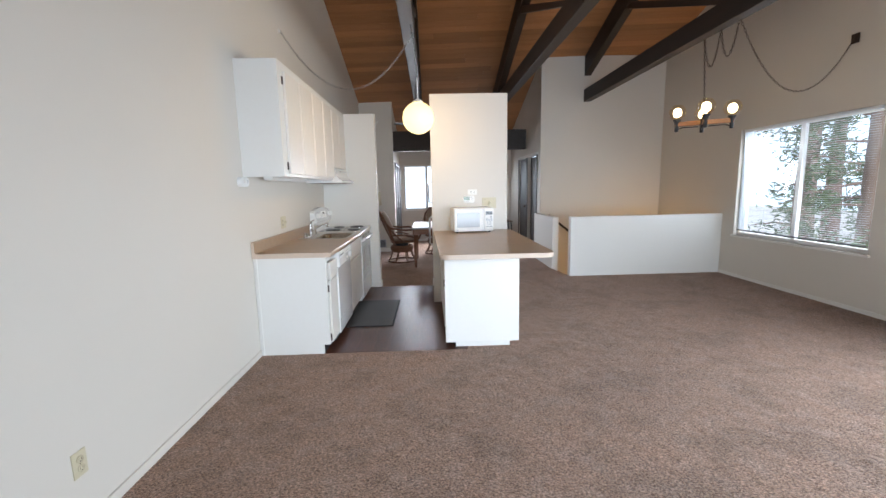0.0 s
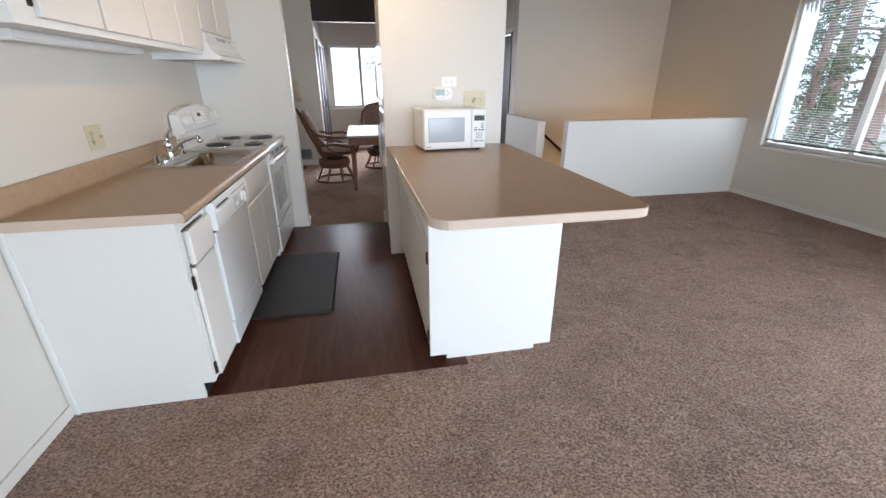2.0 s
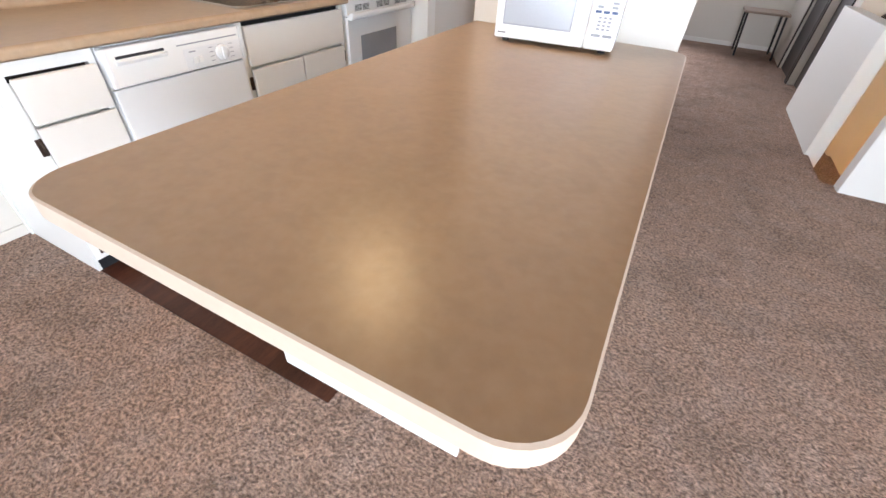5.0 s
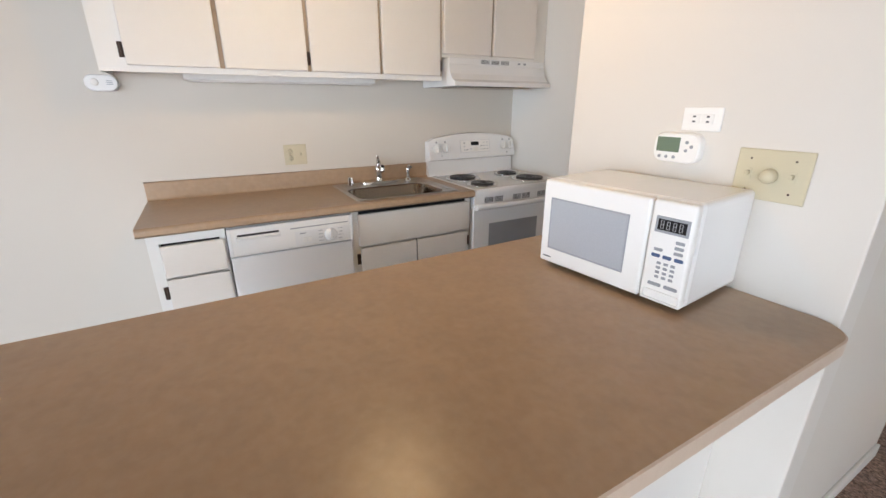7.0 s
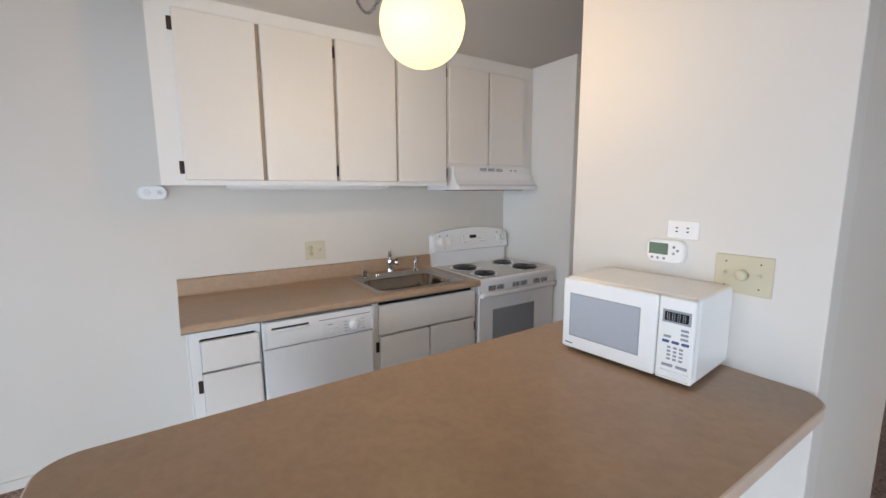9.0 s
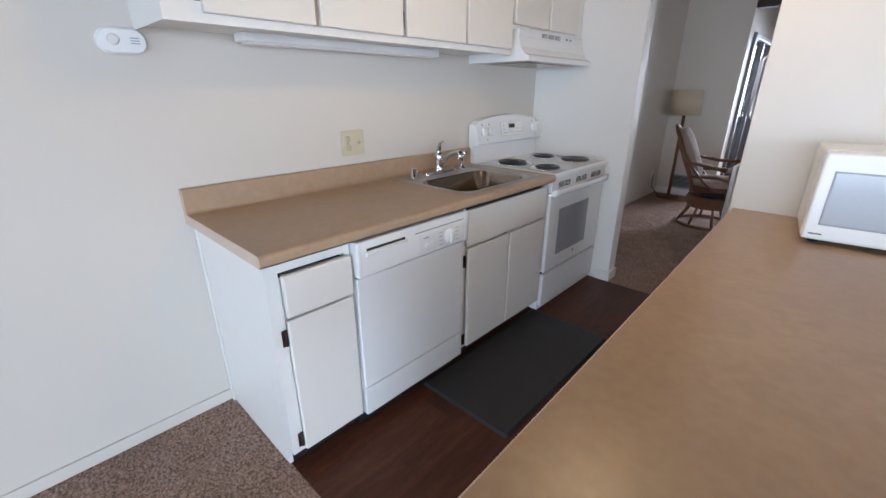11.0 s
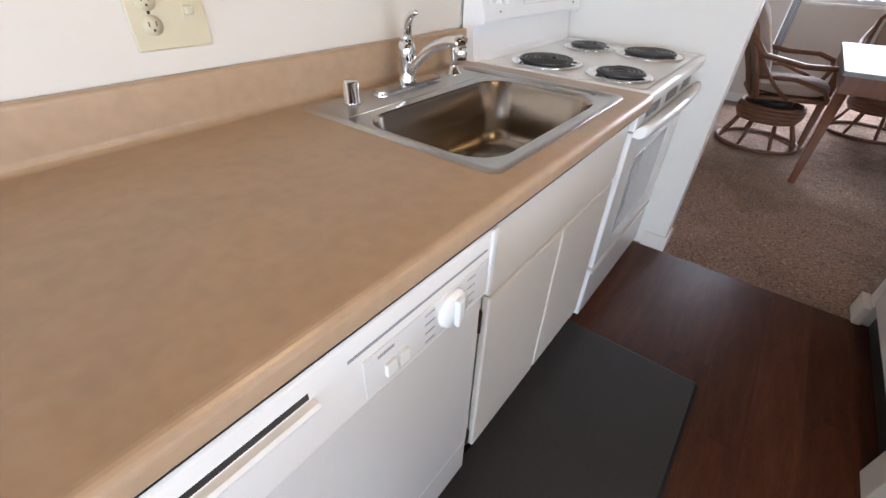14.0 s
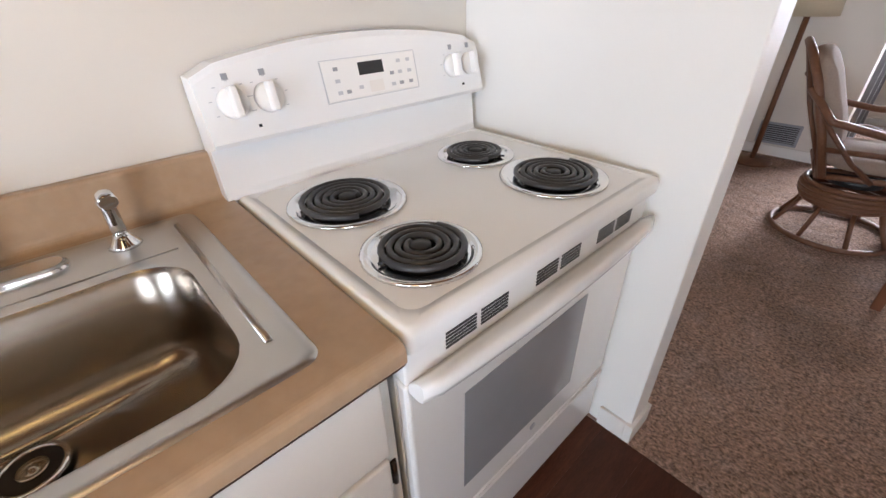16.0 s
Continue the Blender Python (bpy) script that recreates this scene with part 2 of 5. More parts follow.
MICROGLASS = mat("microwave_window", (0.42, 0.44, 0.47), 0.16, spots=[(300, 0.4, (0.36, 0.38, 0.41))], coat=0.5)
GREY = mat("grey_marking", (0.30, 0.31, 0.33), 0.5)
DARKTEXT = mat("dark_marking", (0.05, 0.05, 0.06), 0.5)
BLUE = mat("blue_button", (0.06, 0.10, 0.20), 0.4)
LCD = mat("green_display", (0.14, 0.19, 0.13), 0.2)
SCREEN = mat("dark_display", (0.02, 0.02, 0.022), 0.15)
RATTAN = mat("rattan", (0.14, 0.058, 0.028), 0.5, spots=[(14, 0.6, (0.09, 0.035, 0.017)), (60, 0.4, (0.20, 0.09, 0.045))], bump=[(50, 0.2, 0.002)])
CUSHION = mat("beige_cushion", (0.29, 0.215, 0.165), 0.9, spots=[(8, 0.4, (0.23, 0.17, 0.13)), (120, 0.4, (0.34, 0.26, 0.21))], bump=[(160, 0.4, 0.003)])
TABLEWOOD = mat("red_brown_wood", (0.17, 0.065, 0.03), 0.4, spots=[(6, 0.6, (0.11, 0.04, 0.018))], stretch=(6, 6, 0.7), bump=[(40, 0.1, 0.001)])
TABLETOP = mat("pale_table_top", (0.27, 0.275, 0.285), 0.5, spots=[(5, 0.3, (0.30, 0.30, 0.305))], spec=0.03)
LINEN = mat("linen_shade", (0.62, 0.54, 0.38), 0.85, spots=[(80, 0.3, (0.56, 0.48, 0.33))], bump=[(200, 0.3, 0.001)])
LIGHTWOOD = mat("honey_wood", (0.42, 0.20, 0.075), 0.4, spots=[(10, 0.5, (0.33, 0.145, 0.05))])
DOORDARK = mat("dark_stained_door", (0.030, 0.019, 0.014), 0.5, spots=[(4, 0.5, (0.055, 0.034, 0.022))], stretch=(4, 4, 0.5))
PANE = glass("clear_pane")
TINTPANE = mat("dark_door_glass", (0.045, 0.047, 0.05), 0.08, coat=0.5)
GLOBE = glow("opal_globe", (1.0, 0.80, 0.38), 1.4)
# Emits light itself to stand for bright sky outside the windows.
BACKDROP = glow("glowing_sky_panel", (0.78, 0.89, 1.0), 1.1)
BULB = glow("warm_bulb", (1.0, 0.74, 0.42), 16)
AMBER = glass("thin_amber_glass", (1.0, 0.93, 0.80), 0.05, 0.07)
BLIND = mat("blind_slat", (0.74, 0.76, 0.78), 0.45)
SHEER = mat("pale_sheer", (0.80, 0.84, 0.88), 0.6)
SHEER.node_tree.nodes["Principled BSDF"].inputs["Transmission Weight"].default_value = 0.45
SHEER.node_tree.nodes["Principled BSDF"].inputs["IOR"].default_value = 1.05
BARK = mat("pine_bark", (0.40, 0.29, 0.235), 0.95, spots=[(9, 0.6, (0.20, 0.135, 0.105)), (40, 0.4, (0.32, 0.235, 0.19))], bump=[(16, 1.0, 0.03)], stretch=(3, 3, 0.6))
NEEDLES = mat("pine_needles", (0.12, 0.17, 0.085), 0.8, spots=[(3, 0.6, (0.20, 0.25, 0.13))], island=0.3)
SNOWGROUND = mat("pale_ground", (0.55, 0.54, 0.52), 0.95, spots=[(0.4, 0.6, (0.30, 0.25, 0.19)), (4, 0.4, (0.62, 0.62, 0.62))], bump=[(3, 0.5, 0.05)])


# ---- building helpers ----
def box(bm, x0, x1, y0, y1, z0, z1, bevel=0.0, seg=2):
    vs = [bm.verts.new(p) for p in ((x0, y0, z0), (x1, y0, z0), (x1, y1, z0), (x0, y1, z0), (x0, y0, z1), (x1, y0, z1), (x1, y1, z1), (x0, y1, z1))]
    fs = [bm.faces.new([vs[i] for i in f]) for f in ((0, 3, 2, 1), (4, 5, 6, 7), (0, 1, 5, 4), (1, 2, 6, 5), (2, 3, 7, 6), (3, 0, 4, 7))]
    if bevel:
        es = list({e for f in fs for e in f.edges})
        bmesh.ops.bevel(bm, geom=es, offset=bevel, segments=seg, profile=0.5, affect="EDGES")
    return bm


def boxed(x0, x1, y0, y1, z0, z1, bevel=0.0, seg=2):
    return box(bmesh.new(), x0, x1, y0, y1, z0, z1, bevel, seg)


def prism(bm, outline, lo, hi, axis="x"):
    """An outline of points pushed along an axis from lo to hi."""
    def at(p, h):
        return {"x": (h, p[0], p[1]), "y": (p[0], h, p[1]), "z": (p[0], p[1], h)}[axis]
    a = [bm.verts.new(at(p, lo)) for p in outline]
    b = [bm.verts.new(at(p, hi)) for p in outline]
    n = len(outline)
    bm.faces.new(a[::-1])
    bm.faces.new(b)
    for i in range(n):
        bm.faces.new((a[i], a[(i + 1) % n], b[(i + 1) % n], b[i]))
    bmesh.ops.recalc_face_normals(bm, faces=bm.faces)
    return bm


def tube(bm, points, radius, n=8, closed=False, taper=None):
    """A round bar along points."""
    pts = [Vector(p) for p in points]
    rings = []
    m = len(pts)
    up = None
    for i, p in enumerate(pts):
        a = pts[i - 1] if (i or closed) else p
        b = pts[(i + 1) % m] if (i < m - 1 or closed) else p
        d = (b - a).normalized()
        if up is None:
            up = d.orthogonal().normalized()
        u = (up - d * up.dot(d)).normalized()
        v = d.cross(u)
        up = u
        r = radius if taper is None else radius + (taper - radius) * i / (m - 1)
        rings.append([bm.verts.new(p + (u * math.cos(2 * math.pi * k / n) + v * math.sin(2 * math.pi * k / n)) * r) for k in range(n)])
    for i in range(m if closed else m - 1):
        a, b = rings[i], rings[(i + 1) % m]
        for k in range(n):
            bm.faces.new((a[k], a[(k + 1) % n], b[(k + 1) % n], b[k])).smooth = True
    if not closed:
        bm.faces.new(rings[0][::-1])
        bm.faces.new(rings[-1])
    return bm


def lathe(bm, profile, centre, n=24, axis="z"):
    """A profile of (radius, height) turned about an axis through centre."""
    c = Vector(centre)
    rings = []
    for r, h in profile:
        ring = []
        for k in range(n):
            a = 2 * math.pi * k / n
            p = (r * math.cos(a), r * math.sin(a), h)
            if axis == "x":
                p = (p[2], p[0], p[1])
            elif axis == "y":
                p = (p[1], p[2], p[0])
            ring.append(bm.verts.new(c + Vector(p)))
        rings.append(ring)
    for a, b in zip(rings, rings[1:]):
        for k in range(n):
            bm.faces.new((a[k], a[(k + 1) % n], b[(k + 1) % n], b[k])).smooth = True
    if profile[0][0] > 1e-4:
        bm.faces.new(rings[0][::-1])
    if profile[-1][0] > 1e-4:
        bm.faces.new(rings[-1])
    bmesh.ops.remove_doubles(bm, verts=bm.verts, dist=1e-5)
    return bm


def ball(bm, centre, r, n=24, squash=1.0):
    prof = [(r * math.sin(math.pi * i / (n // 2)), -r * squash * math.cos(math.pi * i / (n // 2))) for i in range(n // 2 + 1)]
    return lathe(bm, prof, centre, n)


def mesh_of(name, bm, material):
    me = bpy.data.meshes.new(name)
    bm.to_mesh(me)
    bm.free()
    me.materials.append(material)
    return me


def thing(name, at, label, category, group="", kind=""):
    ob = new(name)
    ob.empty_display_size = 0.05
    ob.location = at
    return tagged(ob, label, category, group, kind)


def origin(ob):
    v = Vector((0, 0, 0))
    while ob:
        v += ob.location
        ob = ob.parent
    return v


def part(name, bm, material, parent, label=""):
    """Links a bmesh, given in world places, as one mesh object under a thing or a part."""
    bmesh.ops.translate(bm, verts=bm.verts, vec=-origin(parent))
    ob = new(name, mesh_of(name, bm, material))
    ob.parent = parent
    return tagged(ob, label)


def solid(name, bm, material, label, category, group="", kind=""):
    """A thing made of one mesh, with its origin at its base."""
    lo = Vector([min(v.co[i] for v in bm.verts) for i in range(3)])
    hi = Vector([max(v.co[i] for v in bm.verts) for i in range(3)])
    base = Vector(((lo.x + hi.x) / 2, (lo.y + hi.y) / 2, lo.z))
    bmesh.ops.translate(bm, verts=bm.verts, vec=-base)
    ob = new(name, mesh_of(name, bm, material))
    ob.location = base
    return tagged(ob, label, category, group, kind)


def setting(name, bm, material, label, category):
    return tagged(new(name, mesh_of(name, bm, material)), label, category, kind="structure")


# ---- the shell ----
WEST, EAST, SOUTH, NORTH = -1.545, 4.64, -1.8, 11.4
RIDGE = 2.6
BACK = 8.35


def roof(x, y):
    z = 3.83 - 0.34 * (y - 8.3) if y > RIDGE else 3.83 - 0.34 * (RIDGE - 8.3) - 0.34 * (RIDGE - y)
    return z + 0.03 * x


def wall_along_y(name, x0, x1, y0, y1, holes, label, top=None, split=2.3):
    bm = bmesh.new()
    ys = sorted({y0, y1, *[h[0] for h in holes], *[h[1] for h in holes]})
    for a, b in zip(ys, ys[1:]):
        hole = [h for h in holes if h[0] <= a and h[1] >= b]
        if hole:
            if hole[0][2] > 0:
                box(bm, x0, x1, a, b, 0, hole[0][2])
            if hole[0][3] < split:
                box(bm, x0, x1, a, b, hole[0][3], split)
        else:
            box(bm, x0, x1, a, b, 0, split)
    xm = (x0 + x1) / 2
    if top is None:
        mid = [(RIDGE, roof(xm, RIDGE))] if y0 < RIDGE < y1 else []
        prism(bm, [(y0, split), (y1, split), (y1, roof(xm, y1))] + mid + [(y0, roof(xm, y0))], x0, x1)
    else:
        box(bm, x0, x1, y0, y1, split, top)
    return setting(name, bm, WALL, label, "wall")


def wall_along_x(name, y0, y1, x0, x1, holes, label, top, split=2.3):
    bm = bmesh.new()
    xs = sorted({x0, x1, *[h[0] for h in holes], *[h[1] for h in holes]})
    for a, b in zip(xs, xs[1:]):
        hole = [h for h in holes if h[0] <= a and h[1] >= b]
        if hole:
            if hole[0][2] > 0:
                box(bm, a, b, y0, y1, 0, hole[0][2])
            if hole[0][3] < split:
                box(bm, a, b, y0, y1, hole[0][3], split)
        else:
            box(bm, a, b, y0, y1, 0, split)
    if top > split:
        box(bm, x0, x1, y0, y1, split, top)
    return setting(name, bm, WALL, label, "wall")


wall_west = wall_along_y("wall_west", WEST - 0.12, WEST, SOUTH, 9.62, [], "off-white painted side wall beside the kitchen counter")
wall_east = wall_along_y("wall_east", EAST, EAST + 0.14, SOUTH, BACK + 0.1, [(0.3, 2.6, 0.0, 2.1), (4.25, 6.22, 0.64, 2.2)], "beige painted wall with a wide slider window")
# Rear wall is unseen; its opening is assumed to admit the daylight.
wall_south = wall_along_x("wall_south", SOUTH - 0.12, SOUTH, WEST, EAST, [(-0.2, 3.3, 0.0, 2.25)], "plain unseen wall with an assumed glazed opening", roof(1, SOUTH))
wall_stairs = wall_along_x("wall_stairs", BACK, BACK + 0.1, 2.2, EAST, [], "tall off-white wall behind the stairwell", roof(3, BACK))
wall_stub = setting("wall_stub", boxed(WEST, -0.775, 6.1, 6.215, 0, 2.5, 0.004), WHITEWALL, "white wall end beside the range", "wall")
wall_column = setting("wall_column", boxed(0.008, 0.946, 5.178, 5.285, 0, 2.555, 0.004), CREAMWALL, "cream painted wall behind the microwave", "wall")
wall_pantry = setting("wall_pantry", boxed(0.847, 0.945, 5.285, 6.188, 0, 2.554), WALL, "white partition beside the refrigerator niche", "wall")
wall_fridge = setting("wall_fridge", boxed(0.03, 0.847, 6.085, 6.19, 0, 2.553, 0.004), WHITEWALL, "white wall end beyond the refrigerator", "wall")
wall_dining = setting("wall_dining", boxed(WEST, -0.82, 9.6, 9.72, 0, roof(-1, 9.6), 0.004), WALL, "grey-white wall end of the dining corner", "wall")
wall_recess = wall_along_y("wall_recess", -0.94, -0.82, 9.72, NORTH, [(9.85, 11.2, 0.0, 2.05)], "side wall with an aluminium sliding door")
wall_north = wall_along_x("wall_north", NORTH, NORTH + 0.12, -0.94, 2.3, [(-0.72, 0.62, 0.86, 2.07), (1.1, 1.8, 0.8, 2.05)], "grey-white end wall with two windows", roof(0, NORTH) + 0.05)
wall_hall = wall_along_y("wall_hall", 2.2, 2.3, BACK + 0.1, NORTH, [(8.62, 9.42, 0.0, 2.08), (9.55, 10.3, 0.0, 2.08)], "hall wall with a dark doorway and a dark door")

bm = bmesh.new()
box(bm, WEST, 2.12, SOUTH, 3.595, -0.1, 0)
box(bm, 2.12, EAST, SOUTH, 6.6, -0.1, 0)
box(bm, WEST, -0.955, 3.595, 6.09, -0.1, -0.004)
box(bm, 0.3, 2.12, 3.595, 6.09, -0.1, 0)
box(bm, WEST, 2.12, 6.09, NORTH, -0.1, 0)
box(bm, 2.12, 2.3, BACK, NORTH, -0.1, 0)
floor = setting("floor", bm, CARPET, "taupe cut-pile carpet with vacuum marks", "carpet")

# ceiling boards run across the slope, each with an open joint
bm = bmesh.new()
for side in (0, 1):
    y = RIDGE
    end = NORTH + 0.3 if side == 0 else SOUTH - 0.2
    step = 0.135 if side == 0 else -0.135
    while (y < end) if side == 0 else (y > end):
        a, b = sorted((y, y + step))
        cuts = [WEST - 0.2, 1.0 + 1.7 * noise.noise((y * 3.1, 0, 0)), EAST + 0.2]
        for x0, x1 in zip(cuts, cuts[1:]):
            za, zb = roof(0, a), roof(0, b)
            t0, t1 = 0.03 * x0, 0.03 * (x1 - 0.005)
            p = [(x0, a + 0.006, za + t0), (x1 - 0.003, a + 0.006, za + t1), (x1 - 0.003, b - 0.006, zb + t1), (x0, b - 0.006, zb + t0)]
            lowv = [bm.verts.new(q) for q in p]
            topv = [bm.verts.new((q[0], q[1], q[2] + 0.03)) for q in p]
            bm.faces.new(lowv[::-1])
            bm.faces.new(topv)
            for i in range(4):
                bm.faces.new((lowv[i], lowv[(i + 1) % 4], topv[(i + 1) % 4], topv[i]))
        y += step
bmesh.ops.recalc_face_normals(bm, faces=bm.faces)
setting("ceiling", bm, PLANKS, "knotty stained wood plank ceiling, sloped", "ceiling")
bm = bmesh.new()
for a, b in ((SOUTH - 0.3, RIDGE), (RIDGE, NORTH + 0.4)):
    prism(bm, [(a, roof(1, a) + 0.14), (b, roof(1, b) + 0.14), (b, roof(1, b) + 0.24), (a, roof(1, a) + 0.24)], WEST - 0.3, EAST + 0.3)
setting("roof", bm, GROUT, "dark roof deck over the planks", "roof")

bm = bmesh.new()
box(bm, -1.0, 0.3, 3.595, 6.09, -0.1, -0.006)
setting("kitchen_subfloor", bm, GROUT, "dark underlay below the vinyl planks", "floor")
for name, b in (("wall_half_stairs", (2.2, EAST, 6.48, 6.59, -0.1, 0.95)), ("wall_half_landing", (2.09, 2.2, 7.1, BACK, -0.1, 0.9))):
    setting(name, boxed(*b, 0.006), WHITEWALL, "white painted half-height wall at the stairs", "wall")

# stairwell below the floor
bm = bmesh.new()
box(bm, 2.1, 2.2, 6.59, 8.35, -2.9, -0.1)
box(bm, EAST, EAST + 0.14, 6.45, 8.5, -2.9, 0)
box(bm, 2.1, EAST, 6.48, 6.588, -2.9, -0.102)
box(bm, 2.1, EAST, BACK, BACK + 0.1, -2.9, 0)
box(bm, 2.1, EAST, 6.45, 8.5, -3.0, -2.9)
setting("stairwell", bm, WALL, "off-white stairwell lining going down", "wall")
for i in range(11):
    x0 = 2.2 + 0.22 * i
    tagged(setting("stair", boxed(x0, min(x0 + 0.24, EAST), 6.592, BACK - 0.002, -0.18 * (i + 1) - 0.17, -0.18 * (i + 1), 0.012), CARPET, "taupe carpeted stair step going down", "stair"), group="stairs")
rail = thing("handrail", (2.4, 8.3, 0.75), "dark wooden handrail on the stair wall", "handrail")
part("rail", tube(bmesh.new(), [(2.36, 8.27, 0.86), (4.5, 8.27, -0.86)], 0.022, 10), DOORDARK, rail)
for x in (2.5, 4.2):
    z = 0.86 - (x - 2.36) * 0.804
    part("bracket", tube(bmesh.new(), [(x, 8.27, z - 0.02), (x, 8.29, z - 0.08), (x, BACK, z - 0.08)], 0.009, 6), HINGE, rail)

# baseboards
for name, b in (("baseboard", (WEST, WEST + 0.012, SOUTH, 3.586, 0, 0.055)), ("baseboard", (-0.79, -0.763, 6.088, 6.227, 0, 0.08)),
                ("baseboard", (-0.88, -0.79, 6.088, 6.1, 0, 0.08)), ("baseboard", (0.945, 0.957, 5.17, 6.19, 0, 0.06)),
                ("baseboard", (0.0, 0.03, 6.07, 6.2, 0, 0.09)), ("baseboard", (WEST, -0.83, 9.588, 9.6, 0, 0.085)),
                ("baseboard", (EAST - 0.012, EAST, 2.64, 6.478, 0, 0.05)), ("baseboard", (-0.8, 2.2, NORTH - 0.012, NORTH, 0, 0.06))):
    west = b[0] == WEST and b[2] == SOUTH
    setting(name, boxed(*b, 0.003), WALL if west else TRIM, "thin beige painted baseboard" if west else "thin white painted baseboard", "baseboard")

# ---- timber trusses ----
for x, far in ((-0.2, 9.0), (1.47, 9.0), (3.1, BACK)):
    truss = thing("roof_truss", (x, RIDGE, 3.05), "dark stained timber truss with tie beam and braces", "roof truss", "roof trusses")
    for sgn, end in ((1, 9.6 if far > BACK else BACK), (-1, SOUTH)):
        bm = prism(bmesh.new(), [(RIDGE, roof(x, RIDGE) - 0.37), (end, roof(x, end) - 0.37), (end, roof(x, end) - 0.012), (RIDGE, roof(x, RIDGE) - 0.012)], x - 0.062, x + 0.062)
        part("rafter", bm, BEAM, truss)
    part("tie_beam", boxed(x - 0.066, x + 0.066, SOUTH, far, 3.05, 3.28, 0.006), BEAM, truss)
    part("post", boxed(x - 0.055, x + 0.055, 4.38, 4.5, 3.28, roof(x, 4.4) - 0.36), BEAM, truss)
    part("brace", prism(bmesh.new(), [(4.45, 3.28), (4.6, 3.28), (6.75, roof(x, 6.75) - 0.35), (6.6, roof(x, 6.6) - 0.35)], x - 0.05, x + 0.05), BEAM, truss)
header = setting("beam_header", boxed(-0.818, 2.198, 9.602, 9.72, 2.28, 2.72, 0.005), BEAM, "dark stained header beam across the dining recess", "beam")


hook = thing("wall_hook", (-0.77, 6.16, 2.36), "small white hook high on the wall end", "hook")
part("base", lathe(bmesh.new(), [(0.018, 0), (0.018, 0.004), (0.008, 0.01), (0, 0.01)], (-0.775, 6.16, 2.38), 14, "x"), TRIM, hook)
part("arm", tube(bmesh.new(), [(-0.77, 6.16, 2.38), (-0.745, 6.16, 2.375), (-0.735, 6.16, 2.39), (-0.735, 6.16, 2.41)], 0.006, 8), TRIM, hook)

# ---- windows and doors ----
def bars(bm, rects, a, b, axis):
    for u0, u1, z0, z1 in rects:
        if axis == "x":
            box(bm, a, b, u0, u1, z0, z1, 0.003, 1)
        else:
            box(bm, u0, u1, a, b, z0, z1, 0.003, 1)
    return bm


def window(name, axis, at, u0, u1, z0, z1, mullion, depth, label, material, sign):
    """A slider window in a wall; at: the inner face, sign: the way out."""
    w = thing(name, (at, u0, z0) if axis == "x" else (u0, at, z0), label, "window", kind="structure")
    f = 0.05
    a, b = sorted((at + sign * 0.05, at + sign * 0.1))
    part("window_frame", bars(bmesh.new(), [(u0, u1, z0, z0 + f), (u0, u1, z1 - f, z1), (u0, u0 + f, z0 + f, z1 - f), (u1 - f, u1, z0 + f, z1 - f), (mullion - 0.03, mullion + 0.03, z0 + f, z1 - f)], a, b, axis), material, w)
    for p0, p1 in ((u0 + f, mullion - 0.03), (mullion + 0.03, u1 - f)):
        m = (a + b) / 2
        pane = part("pane", bars(bmesh.new(), [(p0, p1, z0 + f, z1 - f)], m - 0.003, m + 0.003, axis), PANE, w)
        pane.visible_shadow = False
    s0, s1 = sorted((at - sign * 0.03, at + sign * 0.05))
    part("window_sill", bars(bmesh.new(), [(u0 - 0.03, u1 + 0.03, z0 - 0.025, z0)], s0, s1, axis), TRIM, w)
    return w


window("window_1", "x", EAST, 4.25, 6.22, 0.64, 2.2, 5.24, 0.14, "white framed slider window with trees outside", TRIM, 1)
window("window_2", "y", NORTH, -0.72, 0.62, 0.86, 2.07, -0.1, 0.12, "white slider window in the dining recess", TRIM, 1)
window("window_3", "y", NORTH, 1.1, 1.8, 0.8, 2.05, 1.45, 0.12, "white slider window at the end of the hall", TRIM, 1)
# Opening added out of view for the light on the right-hand carpet.
window("window_5", "x", EAST, 0.3, 2.6, 0.0, 2.1, 1.45, 0.14, "assumed glazed opening, out of view, for daylight on the carpet", ALU, 1)
# Assumed opening, never in view, placed where rear daylight should enter.
window("window_4", "y", SOUTH, -0.2, 3.3, 0.0, 2.25, 1.55, 0.12, "assumed glazed opening, out of view, for rear daylight", ALU, -1)

blind = thing("window_blind", (EAST - 0.01, 4.3, 0.66), "white mini blind with open slats, lowered", "window blind")
part("headrail", boxed(EAST + 0.006, EAST + 0.034, 4.3, 6.17, 2.16, 2.195, 0.003), BLIND, blind)
part("bottom_rail", boxed(EAST + 0.009, EAST + 0.031, 4.3, 6.17, 0.715, 0.73, 0.003), DARKTEXT, blind, "dark bottom rail")
slat = None
for i in range(56):
    z = 0.745 + i * 0.0253
    if slat is None:
        bm = boxed(EAST + 0.010, EAST + 0.030, 4.3, 5.97, z, z + 0.0012)
        slat = part("slat", bm, BLIND, blind)
        z_first = z
    else:
        s = new("slat", slat.data)
        s.parent = blind
        s.location = (0, 0, z - z_first)
for y in (4.6, 5.15, 5.7):
    part("cord", boxed(EAST + 0.019, EAST + 0.021, y - 0.001, y + 0.001, 0.72, 2.17), BLIND, blind)

# pale translucent side panel between blind and window frame
bm = bmesh.new()
rows = []
for i in range(25):
    y = 5.975 + 0.19 * i / 24
    x = EAST + 0.02 + 0.006 * math.sin(i * 1.05)
    rows.append((bm.verts.new((x, y, 0.735)), bm.verts.new((x, y, 2.155))))
for p, q in zip(rows, rows[1:]):
    bm.faces.new((p[0], q[0], q[1], p[1])).smooth = True
bmesh.ops.solidify(bm, geom=bm.faces[:], thickness=0.0015)
